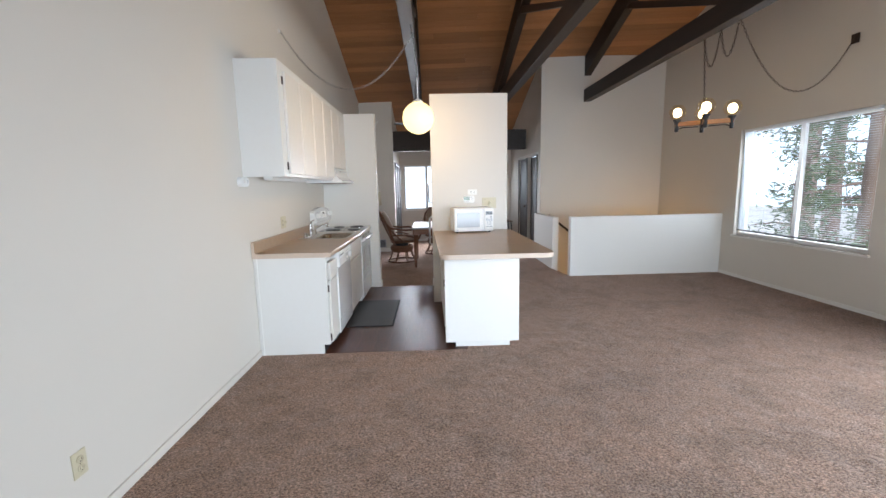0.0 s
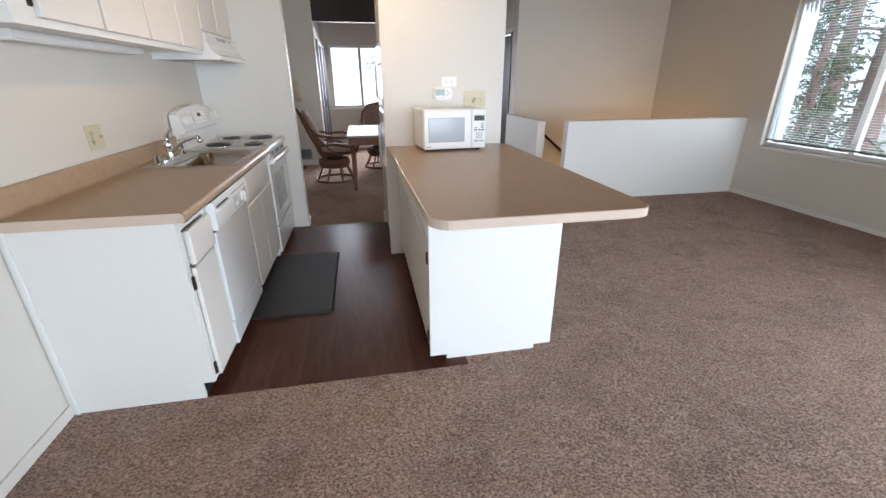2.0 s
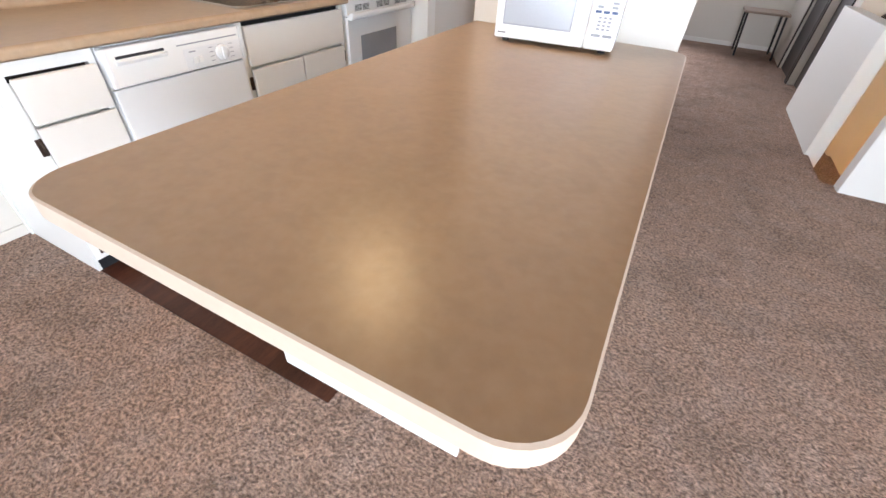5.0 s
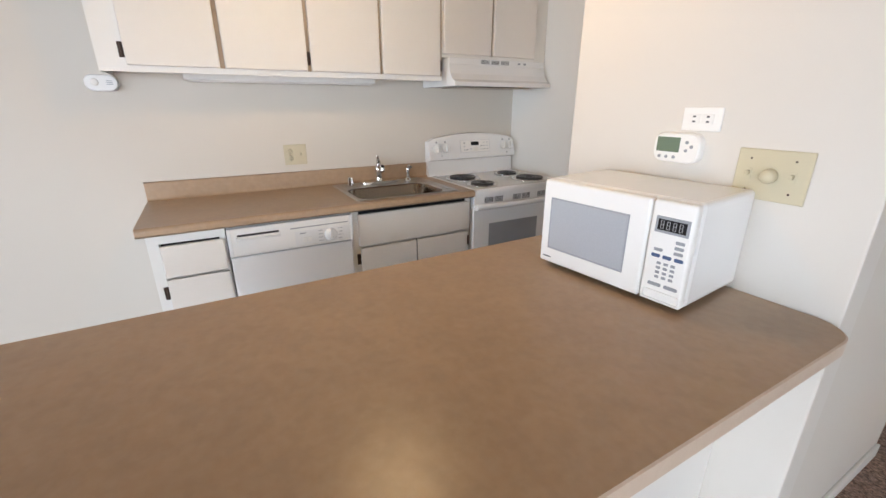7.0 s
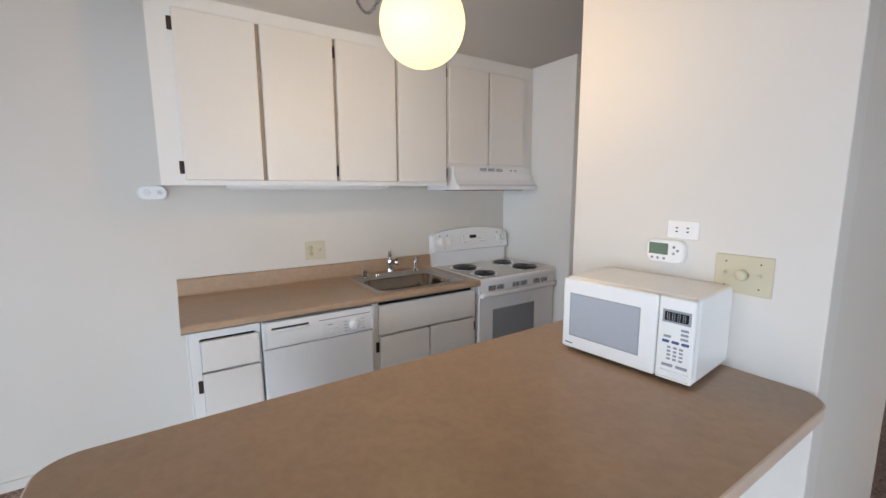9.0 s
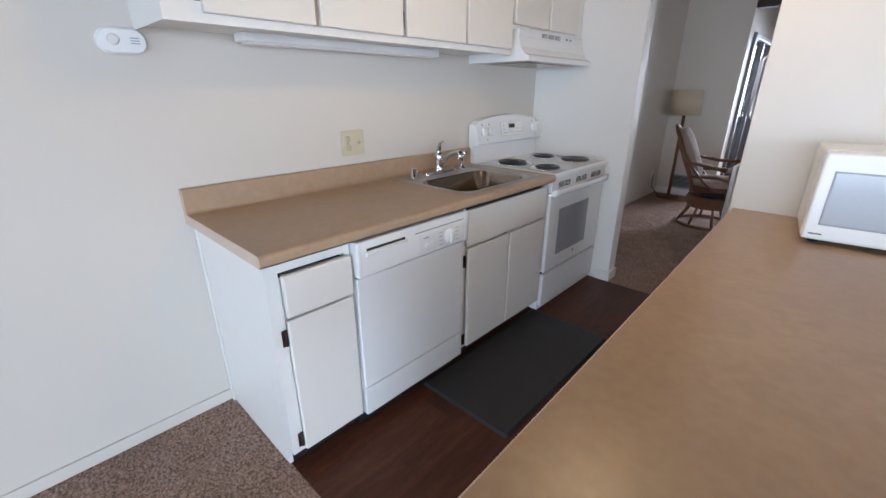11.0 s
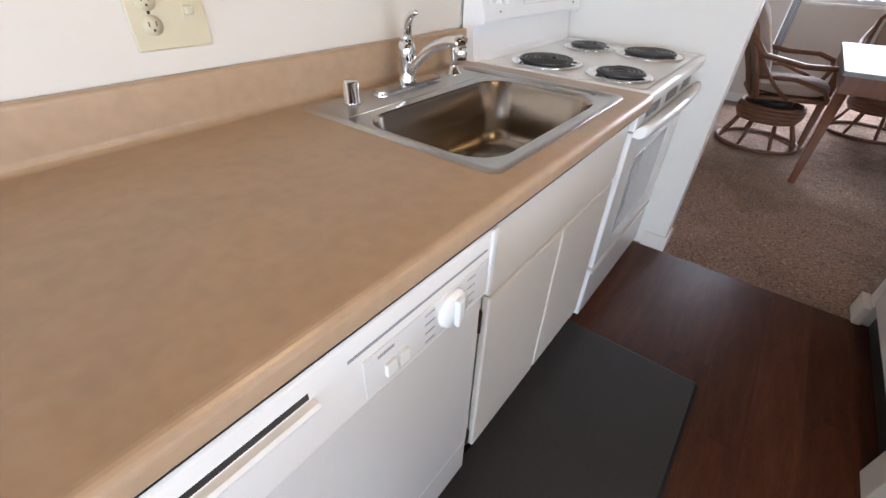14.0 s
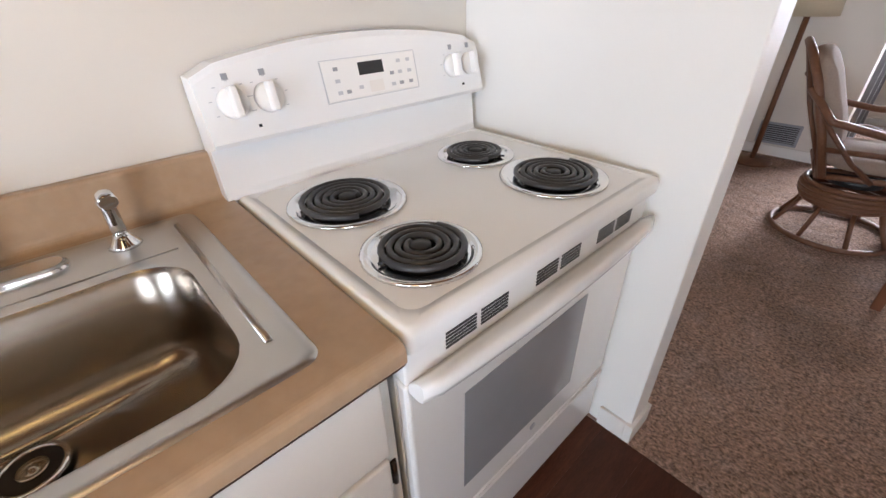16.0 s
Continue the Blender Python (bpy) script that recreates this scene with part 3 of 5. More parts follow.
part("side_panel", bm, SHEER, blind, "pale translucent panel beside the slats")

# aluminium sliding door in the dining recess
door = thing("door_1", (-0.82, 9.85, 0), "aluminium framed sliding glass door, closed", "door", kind="structure")
part("door_frame", bars(bmesh.new(), [(9.85, 9.91, 0, 2.05), (11.14, 11.2, 0, 2.05), (9.91, 11.14, 1.99, 2.05), (9.91, 11.14, 0, 0.05), (10.5, 10.56, 0.05, 1.99)], -0.86, -0.785, "x"), DARKALU, door)
for y0, y1 in ((9.91, 10.5), (10.56, 11.14)):
    part("pane", boxed(-0.835, -0.829, y0, y1, 0.05, 1.99), TINTPANE, door)
part("door_handle", tube(bmesh.new(), [(-0.79, 9.885, 0.98), (-0.745, 9.885, 0.98), (-0.745, 9.885, 1.12), (-0.79, 9.885, 1.12)], 0.009, 8), BLACK, door)
solid("outdoor_wall", boxed(-3.2, -3.1, 8.5, 12.5, -1, 2.6), WALL, "pale neighbouring wall outside the sliding door", "wall", kind="structure")

# door_2's dark leaf stands for an open doorway to an unlit room.
for name, y0, y1, x in (("door_2", 8.62, 9.42, 2.27), ("door_3", 9.55, 10.3, 2.225)):
    d = thing(name, (2.2, y0, 0), "dark leaf filling a hall doorway, white head trim", "door", kind="structure")
    part("door_leaf", boxed(x, x + 0.04, y0 + 0.012, y1 - 0.012, 0.01, 2.06, 0.003), DOORDARK, d)
    part("door_trim", bars(bmesh.new(), [(y0 - 0.05, y0, 0, 2.08), (y1, y1 + 0.05, 0, 2.08)], 2.185, 2.199, "x"), DOORDARK, d)
    part("head_trim", boxed(2.183, 2.199, y0 - 0.05, y1 + 0.05, 2.08, 2.135, 0.003), TRIM, d, "white painted head trim")
    part("door_handle", ball(bmesh.new(), (x - 0.04, y0 + 0.08, 0.98), 0.027, 12), HINGE, d)


# ---- kitchen run ----
def leaf(name, x, y0, y1, z0, z1, parent, thick=0.02, material=None, out=1, label=""):
    """A flat cabinet front with softened edges on the face plane x, standing out."""
    a, b = sorted((x, x + out * thick))
    return part(name, boxed(a, b, y0, y1, z0, z1, 0.005, 3), material or FRONTS, parent, label)


def hinge(x, y, z, parent, out=1):
    bm = bmesh.new()
    a, b = sorted((x, x + out * 0.004))
    box(bm, a, b, y - 0.011, y + 0.011, z - 0.032, z + 0.032, 0.0015, 1)
    tube(bm, [(x + out * 0.006, y + 0.003, z - 0.03), (x + out * 0.006, y + 0.003, z + 0.03)], 0.0045, 8)
    return part("hinge", bm, HINGE, parent, "aged bronze hinge")


FACE = -0.93
base1 = thing("base_cabinet", (-1.23, 3.75, 0), "narrow white base cabinet with drawer slightly open", "cabinet", "kitchen base cabinets")
bm = boxed(WEST, FACE - 0.0185, 3.59, 3.606, 0.085, 0.874)
box(bm, WEST, -0.985, 3.5905, 3.606, 0, 0.085)
part("side_panel", bm, CABINET, base1)
part("scribe_strip", boxed(WEST + 0.013, WEST + 0.034, 3.581, 3.5895, 0.0, 0.874, 0.003), CABINET, base1)
part("carcass", boxed(WEST + 0.01, FACE - 0.018, 3.606, 3.905, 0.09, 0.8), CABINET, base1)
bm = bmesh.new()
for b in ((3.59, 3.634, 0.085, 0.874), (3.885, 3.908, 0.085, 0.874), (3.634, 3.885, 0.825, 0.874), (3.634, 3.885, 0.085, 0.1)):
    box(bm, FACE - 0.018, FACE, *b)
part("face_frame", bm, CABINET, base1)
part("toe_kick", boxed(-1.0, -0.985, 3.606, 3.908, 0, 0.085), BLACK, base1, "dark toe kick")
bm = boxed(FACE + 0.006, FACE + 0.028, 3.637, 3.898, 0.664, 0.818, 0.006, 3)
box(bm, FACE - 0.0175, FACE + 0.0059, 3.648, 3.872, 0.672, 0.811)
part("drawer_front", bm, FRONTS, base1)
# Black block gives the slot over the drawer its shade.
part("drawer_gap_shade", boxed(FACE - 0.12, FACE - 0.019, 3.64, 3.88, 0.8005, 0.8245), GROUT, base1, "black strip for the shade above the drawer")
d = leaf("door", FACE, 3.636, 3.9, 0.092, 0.652, base1)
hinge(FACE, 3.626, 0.585, d)
hinge(FACE, 3.626, 0.14, d)

base2 = thing("base_cabinet", (-1.23, 4.92, 0), "white sink base cabinet with two doors", "cabinet", "kitchen base cabinets")
part("carcass", boxed(WEST + 0.01, FACE - 0.018, 4.53, 5.312, 0.09, 0.70), CABINET, base2)
# Black strip paints the shade between the two doors.
part("door_gap_shade", boxed(FACE - 0.0175, FACE - 0.012, 4.915, 4.94, 0.101, 0.644), BLACK, base2, "black strip for the shade between the doors")
bm = bmesh.new()
for b in ((4.528, 4.572, 0.085, 0.874), (5.284, 5.314, 0.085, 0.874), (4.572, 5.284, 0.085, 0.1)):
    box(bm, FACE - 0.018, FACE, *b)
part("face_frame", bm, CABINET, base2)
# Black backing paints the shade line below the worktop.
part("top_gap_shade", boxed(FACE - 0.024, FACE - 0.0185, 4.572, 5.284, 0.70, 0.874), BLACK, base2, "black strip for the shade under the worktop")
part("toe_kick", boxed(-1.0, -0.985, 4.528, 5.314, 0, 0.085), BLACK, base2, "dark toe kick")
leaf("drawer_front", FACE, 4.566, 5.292, 0.662, 0.848, base2)
d1 = leaf("door", FACE, 4.574, 4.922, 0.092, 0.65, base2)
d2 = leaf("door", FACE, 4.932, 5.288, 0.092, 0.65, base2)
hinge(FACE, 4.562, 0.583, d1)
hinge(FACE, 4.562, 0.135, d1)
hinge(FACE, 5.298, 0.583, d2)

dw = thing("dishwasher", (-1.2, 4.215, 0), "white built-in dishwasher with dial and vent", "dishwasher")
part("tub", boxed(WEST + 0.02, -0.925, 3.914, 4.522, 0.08, 0.868), ENAMEL, dw)
part("door", boxed(-0.925, -0.9, 3.914, 4.522, 0.215, 0.714, 0.005), ENAMEL, dw)
panel = part("control_panel", boxed(-0.925, -0.886, 3.912, 4.524, 0.722, 0.863, 0.007, 3), PLASTIC, dw)
part("fascia", boxed(-0.886, -0.884, 4.22, 4.505, 0.735, 0.81, 0.001, 1), ENAMEL, panel)
# Black filler paints the shade over the dishwasher front.
part("top_gap_shade", boxed(-0.95, -0.922, 3.914, 4.522, 0.8685, 0.8755), BLACK, dw, "black strip for the shade under the worktop")
part("kick_plate", boxed(-0.925, -0.903, 3.914, 4.522, 0.075, 0.208, 0.004), ENAMEL, dw)
part("base_rail", boxed(-0.99, -0.96, 3.912, 4.526, 0, 0.075), BLACK, dw, "black base rail")
part("handle_slot", boxed(-0.8875, -0.8855, 3.955, 4.145, 0.8215, 0.832, 0.0005, 1), BLACK, panel, "dark recessed handle slot")
bm = prism(bmesh.new(), [(-0.887, 0.80), (-0.876, 0.806), (-0.872, 0.815), (-0.876, 0.819), (-0.887, 0.819)], 3.95, 4.15, "y")
part("latch", bm, PLASTIC, panel, "moulded handle lip")
for y in (3.912, 4.507):
    part("end_cap", boxed(-0.8865, -0.881, y, y + 0.017, 0.724, 0.864, 0.003), ENAMEL, panel, "glossy white end cap")
part("groove", boxed(-0.8865, -0.8855, 4.2, 4.5, 0.826, 0.831), GREY, panel)
bm = lathe(bmesh.new(), [(0.034, 0), (0.034, 0.004), (0.03, 0.012), (0, 0.012)], (-0.884, 4.402, 0.772), 24, "x")
dial = part("dial", bm, ENAMEL, panel, "white round cycle dial")
part("pointer", boxed(-0.873, -0.862, 4.394, 4.41, 0.745, 0.799, 0.003), ENAMEL, dial)
bm = bmesh.new()
for i in range(4):
    for s in (-1, 1):
        box(bm, -0.8842, -0.8834, 4.402 + s * 0.052 - 0.011, 4.402 + s * 0.052 + 0.011, 0.744 + i * 0.018, 0.7465 + i * 0.018)
tagged(part("marks", bm, GREY, panel, "printed cycle marks"), kind="stuff")
for y in (4.265, 4.29):
    part("rocker_switch", boxed(-0.885, -0.878, y - 0.01, y + 0.01, 0.75, 0.775, 0.002), PLASTIC, panel)
part("badge", boxed(-0.8842, -0.8834, 4.245, 4.275, 0.795, 0.8), GREY, panel)


def top_profile(x0, x1, nose=True):
    """Outline in x and z of a laminate top with a rolled front edge."""
    pts = [(x0, 0.876), (x1 - 0.004, 0.876)]
    if nose:
        for i in range(7):
            a = -math.pi / 2 + math.pi / 2 * i / 6
            pts.append((x1 - 0.012 + 0.012 * math.cos(a), 0.888 + 0.012 * math.sin(a)))
        for i in range(7):
            a = math.pi / 2 * i / 6
            pts.append((x1 - 0.016 + 0.016 * math.cos(a), 0.901 + 0.016 * math.sin(a)))
    else:
        pts = [(x0, 0.876), (x1, 0.876), (x1, 0.917)]
    pts.append((x0, 0.917))
    return pts


def splash_profile(x1):
    """The back part of the top with its coved splash."""
    w = WEST + 0.003
    pts = [(w, 0.876), (x1, 0.876), (x1, 0.917)]
    for i in range(6):
        a = -math.pi / 2 - math.pi / 2 * i / 5
        pts.append((w + 0.042 + 0.018 * math.cos(a), 0.935 + 0.018 * math.sin(a)))
    for i in range(5):
        a = math.pi / 2 * i / 4
        pts.append((w + 0.016 + 0.008 * math.cos(a), 1.011 + 0.008 * math.sin(a)))
    pts.append((w, 1.019))
    return pts


worktop = thing("worktop", (-1.2, 4.44, 0.876), "tan mottled laminate worktop with rolled edge", "worktop")
bm = bmesh.new()
prism(bm, top_profile(-1.4, -0.875), 3.565, 4.61, "y")
prism(bm, top_profile(-1.4, -0.875), 5.205, 5.316, "y")
prism(bm, top_profile(-0.955, -0.875), 4.61, 5.205, "y")
part("top", bm, LAMINATE, worktop)
part("backsplash", prism(bmesh.new(), splash_profile(-1.4005), 3.565, 5.316, "y"), LAMINATE, worktop)
bm = prism(bmesh.new(), top_profile(-1.4, -0.8765), 3.5625, 3.5648, "y")
prism(bm, splash_profile(-1.4), 3.5625, 3.5648, "y")
part("end_cap", bm, EDGEBAND, worktop, "pale laminate end cap, part daylight in its colour")


def rounded(x0, x1, y0, y1, r, n=6):
    pts = []
    for cx, cy, a0 in ((x1 - r, y1 - r, 0), (x0 + r, y1 - r, 90), (x0 + r, y0 + r, 180), (x1 - r, y0 + r, 270)):
        for i in range(n + 1):
            a = radians(a0 + 90 * i / n)
            pts.append((cx + r * math.cos(a), cy + r * math.sin(a)))
    return pts


def loft(bm, loops, close_last=True):
    rings = [[bm.verts.new((x, y, z)) for x, y in pts] for pts, z in loops]
    n = len(rings[0])
    for a, b in zip(rings, rings[1:]):
        for i in range(n):
            bm.faces.new((a[i], b[i], b[(i + 1) % n], a[(i + 1) % n])).smooth = True
    if close_last:
        bm.faces.new(rings[-1])
    return bm


sink = thing("kitchen_sink", (-1.2, 4.905, 0.72), "stainless steel single-bowl sink set in the worktop", "sink")
O = (-1.478, -0.928, 4.578, 5.232)
I = (-1.318, -0.967, 4.616, 5.166)


def inset(q, d, r, z, e=None):
    return rounded(q[0] + d, q[1] - (d if e is None else e), q[2] + d, q[3] - d, r), z


bm = loft(bmesh.new(), [inset(O, 0, 0.025, 0.9175), inset(O, 0.004, 0.024, 0.9225), inset(O, 0.017, 0.02, 0.922, 0.013), inset(O, 0.024, 0.02, 0.9185, 0.02),
                        inset(I, -0.012, 0.085, 0.9185, -0.008), inset(I, 0, 0.08, 0.915)], False)
part("rim", bm, RIMSTEEL, sink, "satin steel rim and deck, lit in its colour")
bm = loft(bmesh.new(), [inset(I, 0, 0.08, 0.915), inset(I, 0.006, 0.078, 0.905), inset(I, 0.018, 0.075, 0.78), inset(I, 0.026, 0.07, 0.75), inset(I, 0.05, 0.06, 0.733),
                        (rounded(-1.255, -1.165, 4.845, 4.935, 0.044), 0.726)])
# Bowl takes the darker steel; its dim reflections are in the colour.
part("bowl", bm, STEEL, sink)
bm = lathe(bmesh.new(), [(0.047, 0.003), (0.045, 0.0065), (0.039, 0.0065), (0.036, 0.003), (0.0355, 0.0015)], (-1.207, 4.886, 0.727), 28)
drain = part("drain", bm, CHROME, sink, "chrome drain ring")
part("drain_hole", lathe(bmesh.new(), [(0.0365, 0), (0.036, 0.0025), (0, 0.0025)], (-1.207, 4.886, 0.7300), 24), GROUT, drain, "dark drain opening")
bm = lathe(bmesh.new(), [(0.02, 0.0005), (0.019, 0.003), (0.013, 0.001), (0.007, 0.0008), (0.005, 0.006), (0, 0.007)], (-1.205, 4.888, 0.7325), 20)
part("strainer", bm, STEEL, drain, "chrome basket strainer")
bm = bmesh.new()
tube(bm, [(-1.44, 5.192, 0.917), (-1.0, 5.192, 0.917)], 0.0055, 8)
tube(bm, [(-1.34, 4.62, 0.9185), (-1.34, 5.17, 0.9185)], 0.002, 6)
tube(bm, [(-1.462, 4.61, 0.9195), (-1.462, 5.2, 0.9195)], 0.002, 6)
part("rim_bead", bm, RIMSTEEL, sink)

tap = thing("kitchen_faucet", (-1.425, 4.92, 0.92), "chrome single-lever kitchen faucet on the sink deck", "faucet")
bm = loft(bmesh.new(), [(rounded(-1.442, -1.388, 4.765, 5.025, 0.026), 0.919), (rounded(-1.442, -1.388, 4.765, 5.025, 0.026), 0.926), (rounded(-1.436, -1.394, 4.772, 5.018, 0.02), 0.932)])
part("deck_plate", bm, CHROME, tap)
part("body", lathe(bmesh.new(), [(0.024, 0), (0.024, 0.01), (0.02, 0.02), (0.02, 0.055), (0.023, 0.062), (0.023, 0.09), (0.018, 0.105), (0, 0.112)], (-1.415, 4.89, 0.93), 20), CHROME, tap)
spout = part("spout", tube(bmesh.new(), [(-1.405, 4.888, 0.962), (-1.375, 4.88, 0.99), (-1.335, 4.87, 1.02), (-1.29, 4.858, 1.044), (-1.245, 4.846, 1.058), (-1.215, 4.838, 1.062), (-1.2, 4.834, 1.057)], 0.0125, 12), CHROME, tap)
part("aerator", lathe(bmesh.new(), [(0.0125, 0), (0.0145, 0.003), (0.0145, 0.026), (0.011, 0.03)], (-1.2, 4.834, 1.028), 14), CHROME, spout)
bm = tube(bmesh.new(), [(-1.415, 4.89, 1.028), (-1.416, 4.89, 1.046), (-1.411, 4.888, 1.066), (-1.4, 4.882, 1.086), (-1.383, 4.874, 1.1), (-1.362, 4.865, 1.106)], 0.018, 12, taper=0.006)
ball(bm, (-1.361, 4.864, 1.106), 0.0068, 10)
part("lever", bm, CHROME, tap)

spray = thing("sink_sprayer", (-1.42, 5.105, 0.92), "chrome side sprayer beside the faucet", "sprayer")
part("base", lathe(bmesh.new(), [(0.027, 0), (0.024, 0.005), (0.014, 0.018), (0.012, 0.024), (0, 0.024)], (-1.42, 5.105, 0.919), 18), CHROME, spray)
part("handle", tube(bmesh.new(), [(-1.42, 5.105, 0.94), (-1.418, 5.105, 0.965), (-1.422, 5.106, 0.99), (-1.418, 5.106, 1.007)], 0.011, 12, taper=0.0135), CHROME, spray)
bm = tube(bmesh.new(), [(-1.428, 5.106, 1.006), (-1.4, 5.108, 1.018), (-1.385, 5.109, 1.012)], 0.014, 12)
part("head", bm, CHROME, spray)
solid("air_gap", lathe(bmesh.new(), [(0.021, 0), (0.021, 0.004), (0.019, 0.006), (0.019, 0.05), (0.016, 0.054), (0, 0.055)], (-1.415, 4.69, 0.919), 20), CHROME, "chrome dishwasher air gap cap on the sink", "air gap")

# ---- range ----
stove = thing("electric_range", (-1.2, 5.703, 0), "white electric coil range with backguard controls", "range")
Y0, Y1 = 5.324, 6.084
part("body", boxed(WEST + 0.02, -0.933, Y0 + 0.003, Y1 - 0.003, 0.0, 0.895), ENAMEL, stove)
bm = bmesh.new()
loft(bm, [(rounded(-1.5, -0.884, Y0, Y1, 0.012), 0.88), (rounded(-1.5, -0.882, Y0, Y1, 0.014), 0.905), (rounded(-1.499, -0.886, Y0 + 0.003, Y1 - 0.003, 0.014), 0.916),
          (rounded(-1.49, -0.898, Y0 + 0.014, Y1 - 0.014, 0.014), 0.9195), (rounded(-1.47, -0.915, Y0 + 0.03, Y1 - 0.03, 0.03), 0.917)])
part("cooktop", bm, ENAMEL, stove)

for bx, by, r in ((-1.292, 5.488, 0.108), (-1.03, 5.472, 0.088), (-1.062, 5.905, 0.108), (-1.3, 5.892, 0.086)):
    bm = lathe(bmesh.new(), [(r + 0.018, 0.0), (r + 0.0165, 0.0045), (r + 0.011, 0.0065), (r + 0.002, 0.004), (r - 0.003, -0.001)], (bx, by, 0.9185), 40)
    burner = part("burner", bm, CHROME, stove, "coil burner in a chrome trim ring")
    bm = lathe(bmesh.new(), [(r - 0.0028, -0.001), (r - 0.012, -0.004), (r - 0.03, -0.0008), (0.03, -0.0006), (0, -0.0006)], (bx, by, 0.9185), 36)
    part("drip_bowl", bm, PORCELAIN, burner, "black drip bowl")
    pts = []
    turns = 4.8 if r > 0.1 else 3.8
    n = int(turns * 22)
    for i in range(n + 1):
        a = 2 * math.pi * turns * i / n + bx * 9
        q = 0.023 + (r - 0.01 - 0.023) * i / n
        pts.append((bx + q * math.cos(a), by + q * math.sin(a), 0.929))
    part("coil", tube(bmesh.new(), pts, 0.0062, 8), COIL, burner, "black heating coil")
    bm = bmesh.new()
    for k in range(3):
        a = 2 * math.pi * k / 3 + 0.4
        tube(bm, [(bx, by, 0.924), (bx + (r - 0.006) * math.cos(a), by + (r - 0.006) * math.sin(a), 0.924)], 0.003, 6)
    lathe(bm, [(0.018, 0), (0.018, 0.006), (0, 0.007)], (bx, by, 0.9265), 14)
    part("coil_support", bm, BLACK, burner)

# backguard: upright lower part with a leaning, arched control face above
bm = bmesh.new()
n = 16
rows_ = []
for i in range(n + 1):
    y = 5.304 + 0.771 * i / n
    u = 2 * i / n - 1
    arch = 1.178 + 0.042 * (1 - u * u) - (0.012 if i in (0, n) else 0)
    prof = [(-1.535, 0.90), (-1.478, 0.915), (-1.484, 0.935), (-1.492, 1.028), (-1.452, 1.036), (-1.446, 1.046), (-1.478, arch - 0.012), (-1.486, arch), (-1.535, arch)]
    rows_.append([bm.verts.new((x, y, z)) for x, z in prof])
for a, b in zip(rows_, rows_[1:]):
    for k in range(len(a) - 1):
        bm.faces.new((a[k], b[k], b[k + 1], a[k + 1]))
bm.faces.new(rows_[0])
bm.faces.new(rows_[-1][::-1])
bmesh.ops.recalc_face_normals(bm, faces=bm.faces)
guard = part("backguard", bm, ENAMEL, stove)
TILT = math.atan2(0.032, 0.15)


def on_guard(y, z):
    """A place on the leaning control face."""
    return Vector((-1.446 - (z - 1.046) * 0.222, y, z))


def guard_plate(y0, y1, z0, z1, lift, thick, bevel=0.0):
    bm = boxed(0, thick, y0, y1, -(z1 - z0) / 2, (z1 - z0) / 2, bevel)
    bmesh.ops.rotate(bm, verts=bm.verts, cent=(0, 0, 0), matrix=Matrix.Rotation(-TILT, 3, "Y"))
    p = on_guard(0, (z0 + z1) / 2)
    bmesh.ops.translate(bm, verts=bm.verts, vec=(p.x + lift, 0, p.z))
    return bm


for y in (5.364, 5.437, 5.962, 6.028):
    bm = lathe(bmesh.new(), [(0.03, 0.0), (0.029, 0.008), (0.026, 0.014), (0, 0.015)], (0, 0, 0), 24, "x")
    box(bm, 0.012, 0.034, -0.008, 0.008, -0.028, 0.03, 0.004, 2)
    bmesh.ops.rotate(bm, verts=bm.verts, cent=(0, 0, 0), matrix=Matrix.Rotation(-TILT, 3, "Y"))
    bmesh.ops.translate(bm, verts=bm.verts, vec=on_guard(y, 1.117))
    part("knob", bm, PLASTIC, guard, "white pointer knob")
    part("knob_icon", guard_plate(y - 0.006, y + 0.006, 1.158, 1.17, 0.0003, 0.0008), GREY, guard)
    bm = bmesh.new()
    for k in range(7):
        a = radians(-120 + 40 * k)
        t = guard_plate(y + 0.04 * math.sin(a) - 0.003, y + 0.04 * math.sin(a) + 0.003, 1.117 + 0.04 * math.cos(a) - 0.001, 1.117 + 0.04 * math.cos(a) + 0.001, 0.0003, 0.0008)
        me = bpy.data.meshes.new("tick")
        t.to_mesh(me)
        t.free()
        bm.from_mesh(me)
        bpy.data.meshes.remove(me)
    tagged(part("dial_marks", bm, PALEGREY, guard), kind="stuff")
for y in (5.402, 5.995):
    part("indicator_light", guard_plate(y - 0.003, y + 0.003, 1.064, 1.07, 0.0, 0.003), SCREEN, guard)
pad = part("control_pad", guard_plate(5.566, 5.830, 1.082, 1.168, 0.0004, 0.003, 0.001), PLASTIC, guard, "grey outlined control pad")
bm = bmesh.new()
for y0, y1, z0, z1 in ((5.564, 5.832, 1.168, 1.1695), (5.564, 5.832, 1.0805, 1.082), (5.564, 5.566, 1.082, 1.168), (5.830, 5.832, 1.082, 1.168)):
    t = guard_plate(y0, y1, z0, z1, 0.0006, 0.003)
    me = bpy.data.meshes.new("edge")
    t.to_mesh(me)
    t.free()
    bm.from_mesh(me)
    bpy.data.meshes.remove(me)
part("pad_outline", bm, PALEGREY, pad)
part("display", guard_plate(5.660, 5.730, 1.13, 1.158, 0.0034, 0.001), SCREEN, pad, "dark clock display")
for k, (y, z) in enumerate(((5.6, 1.15), (5.6, 1.125), (5.6, 1.1), (5.623, 1.1), (5.658, 1.105), (5.753, 1.1), (5.753, 1.125), (5.778, 1.15), (5.778, 1.125), (5.778, 1.1), (5.808, 1.15), (5.808, 1.125), (5.808, 1.1))):
    part("button", guard_plate(y - 0.006, y + 0.006, z - 0.004, z + 0.004, 0.0034, 0.0008), PALEGREY if k % 3 else GREY, pad)
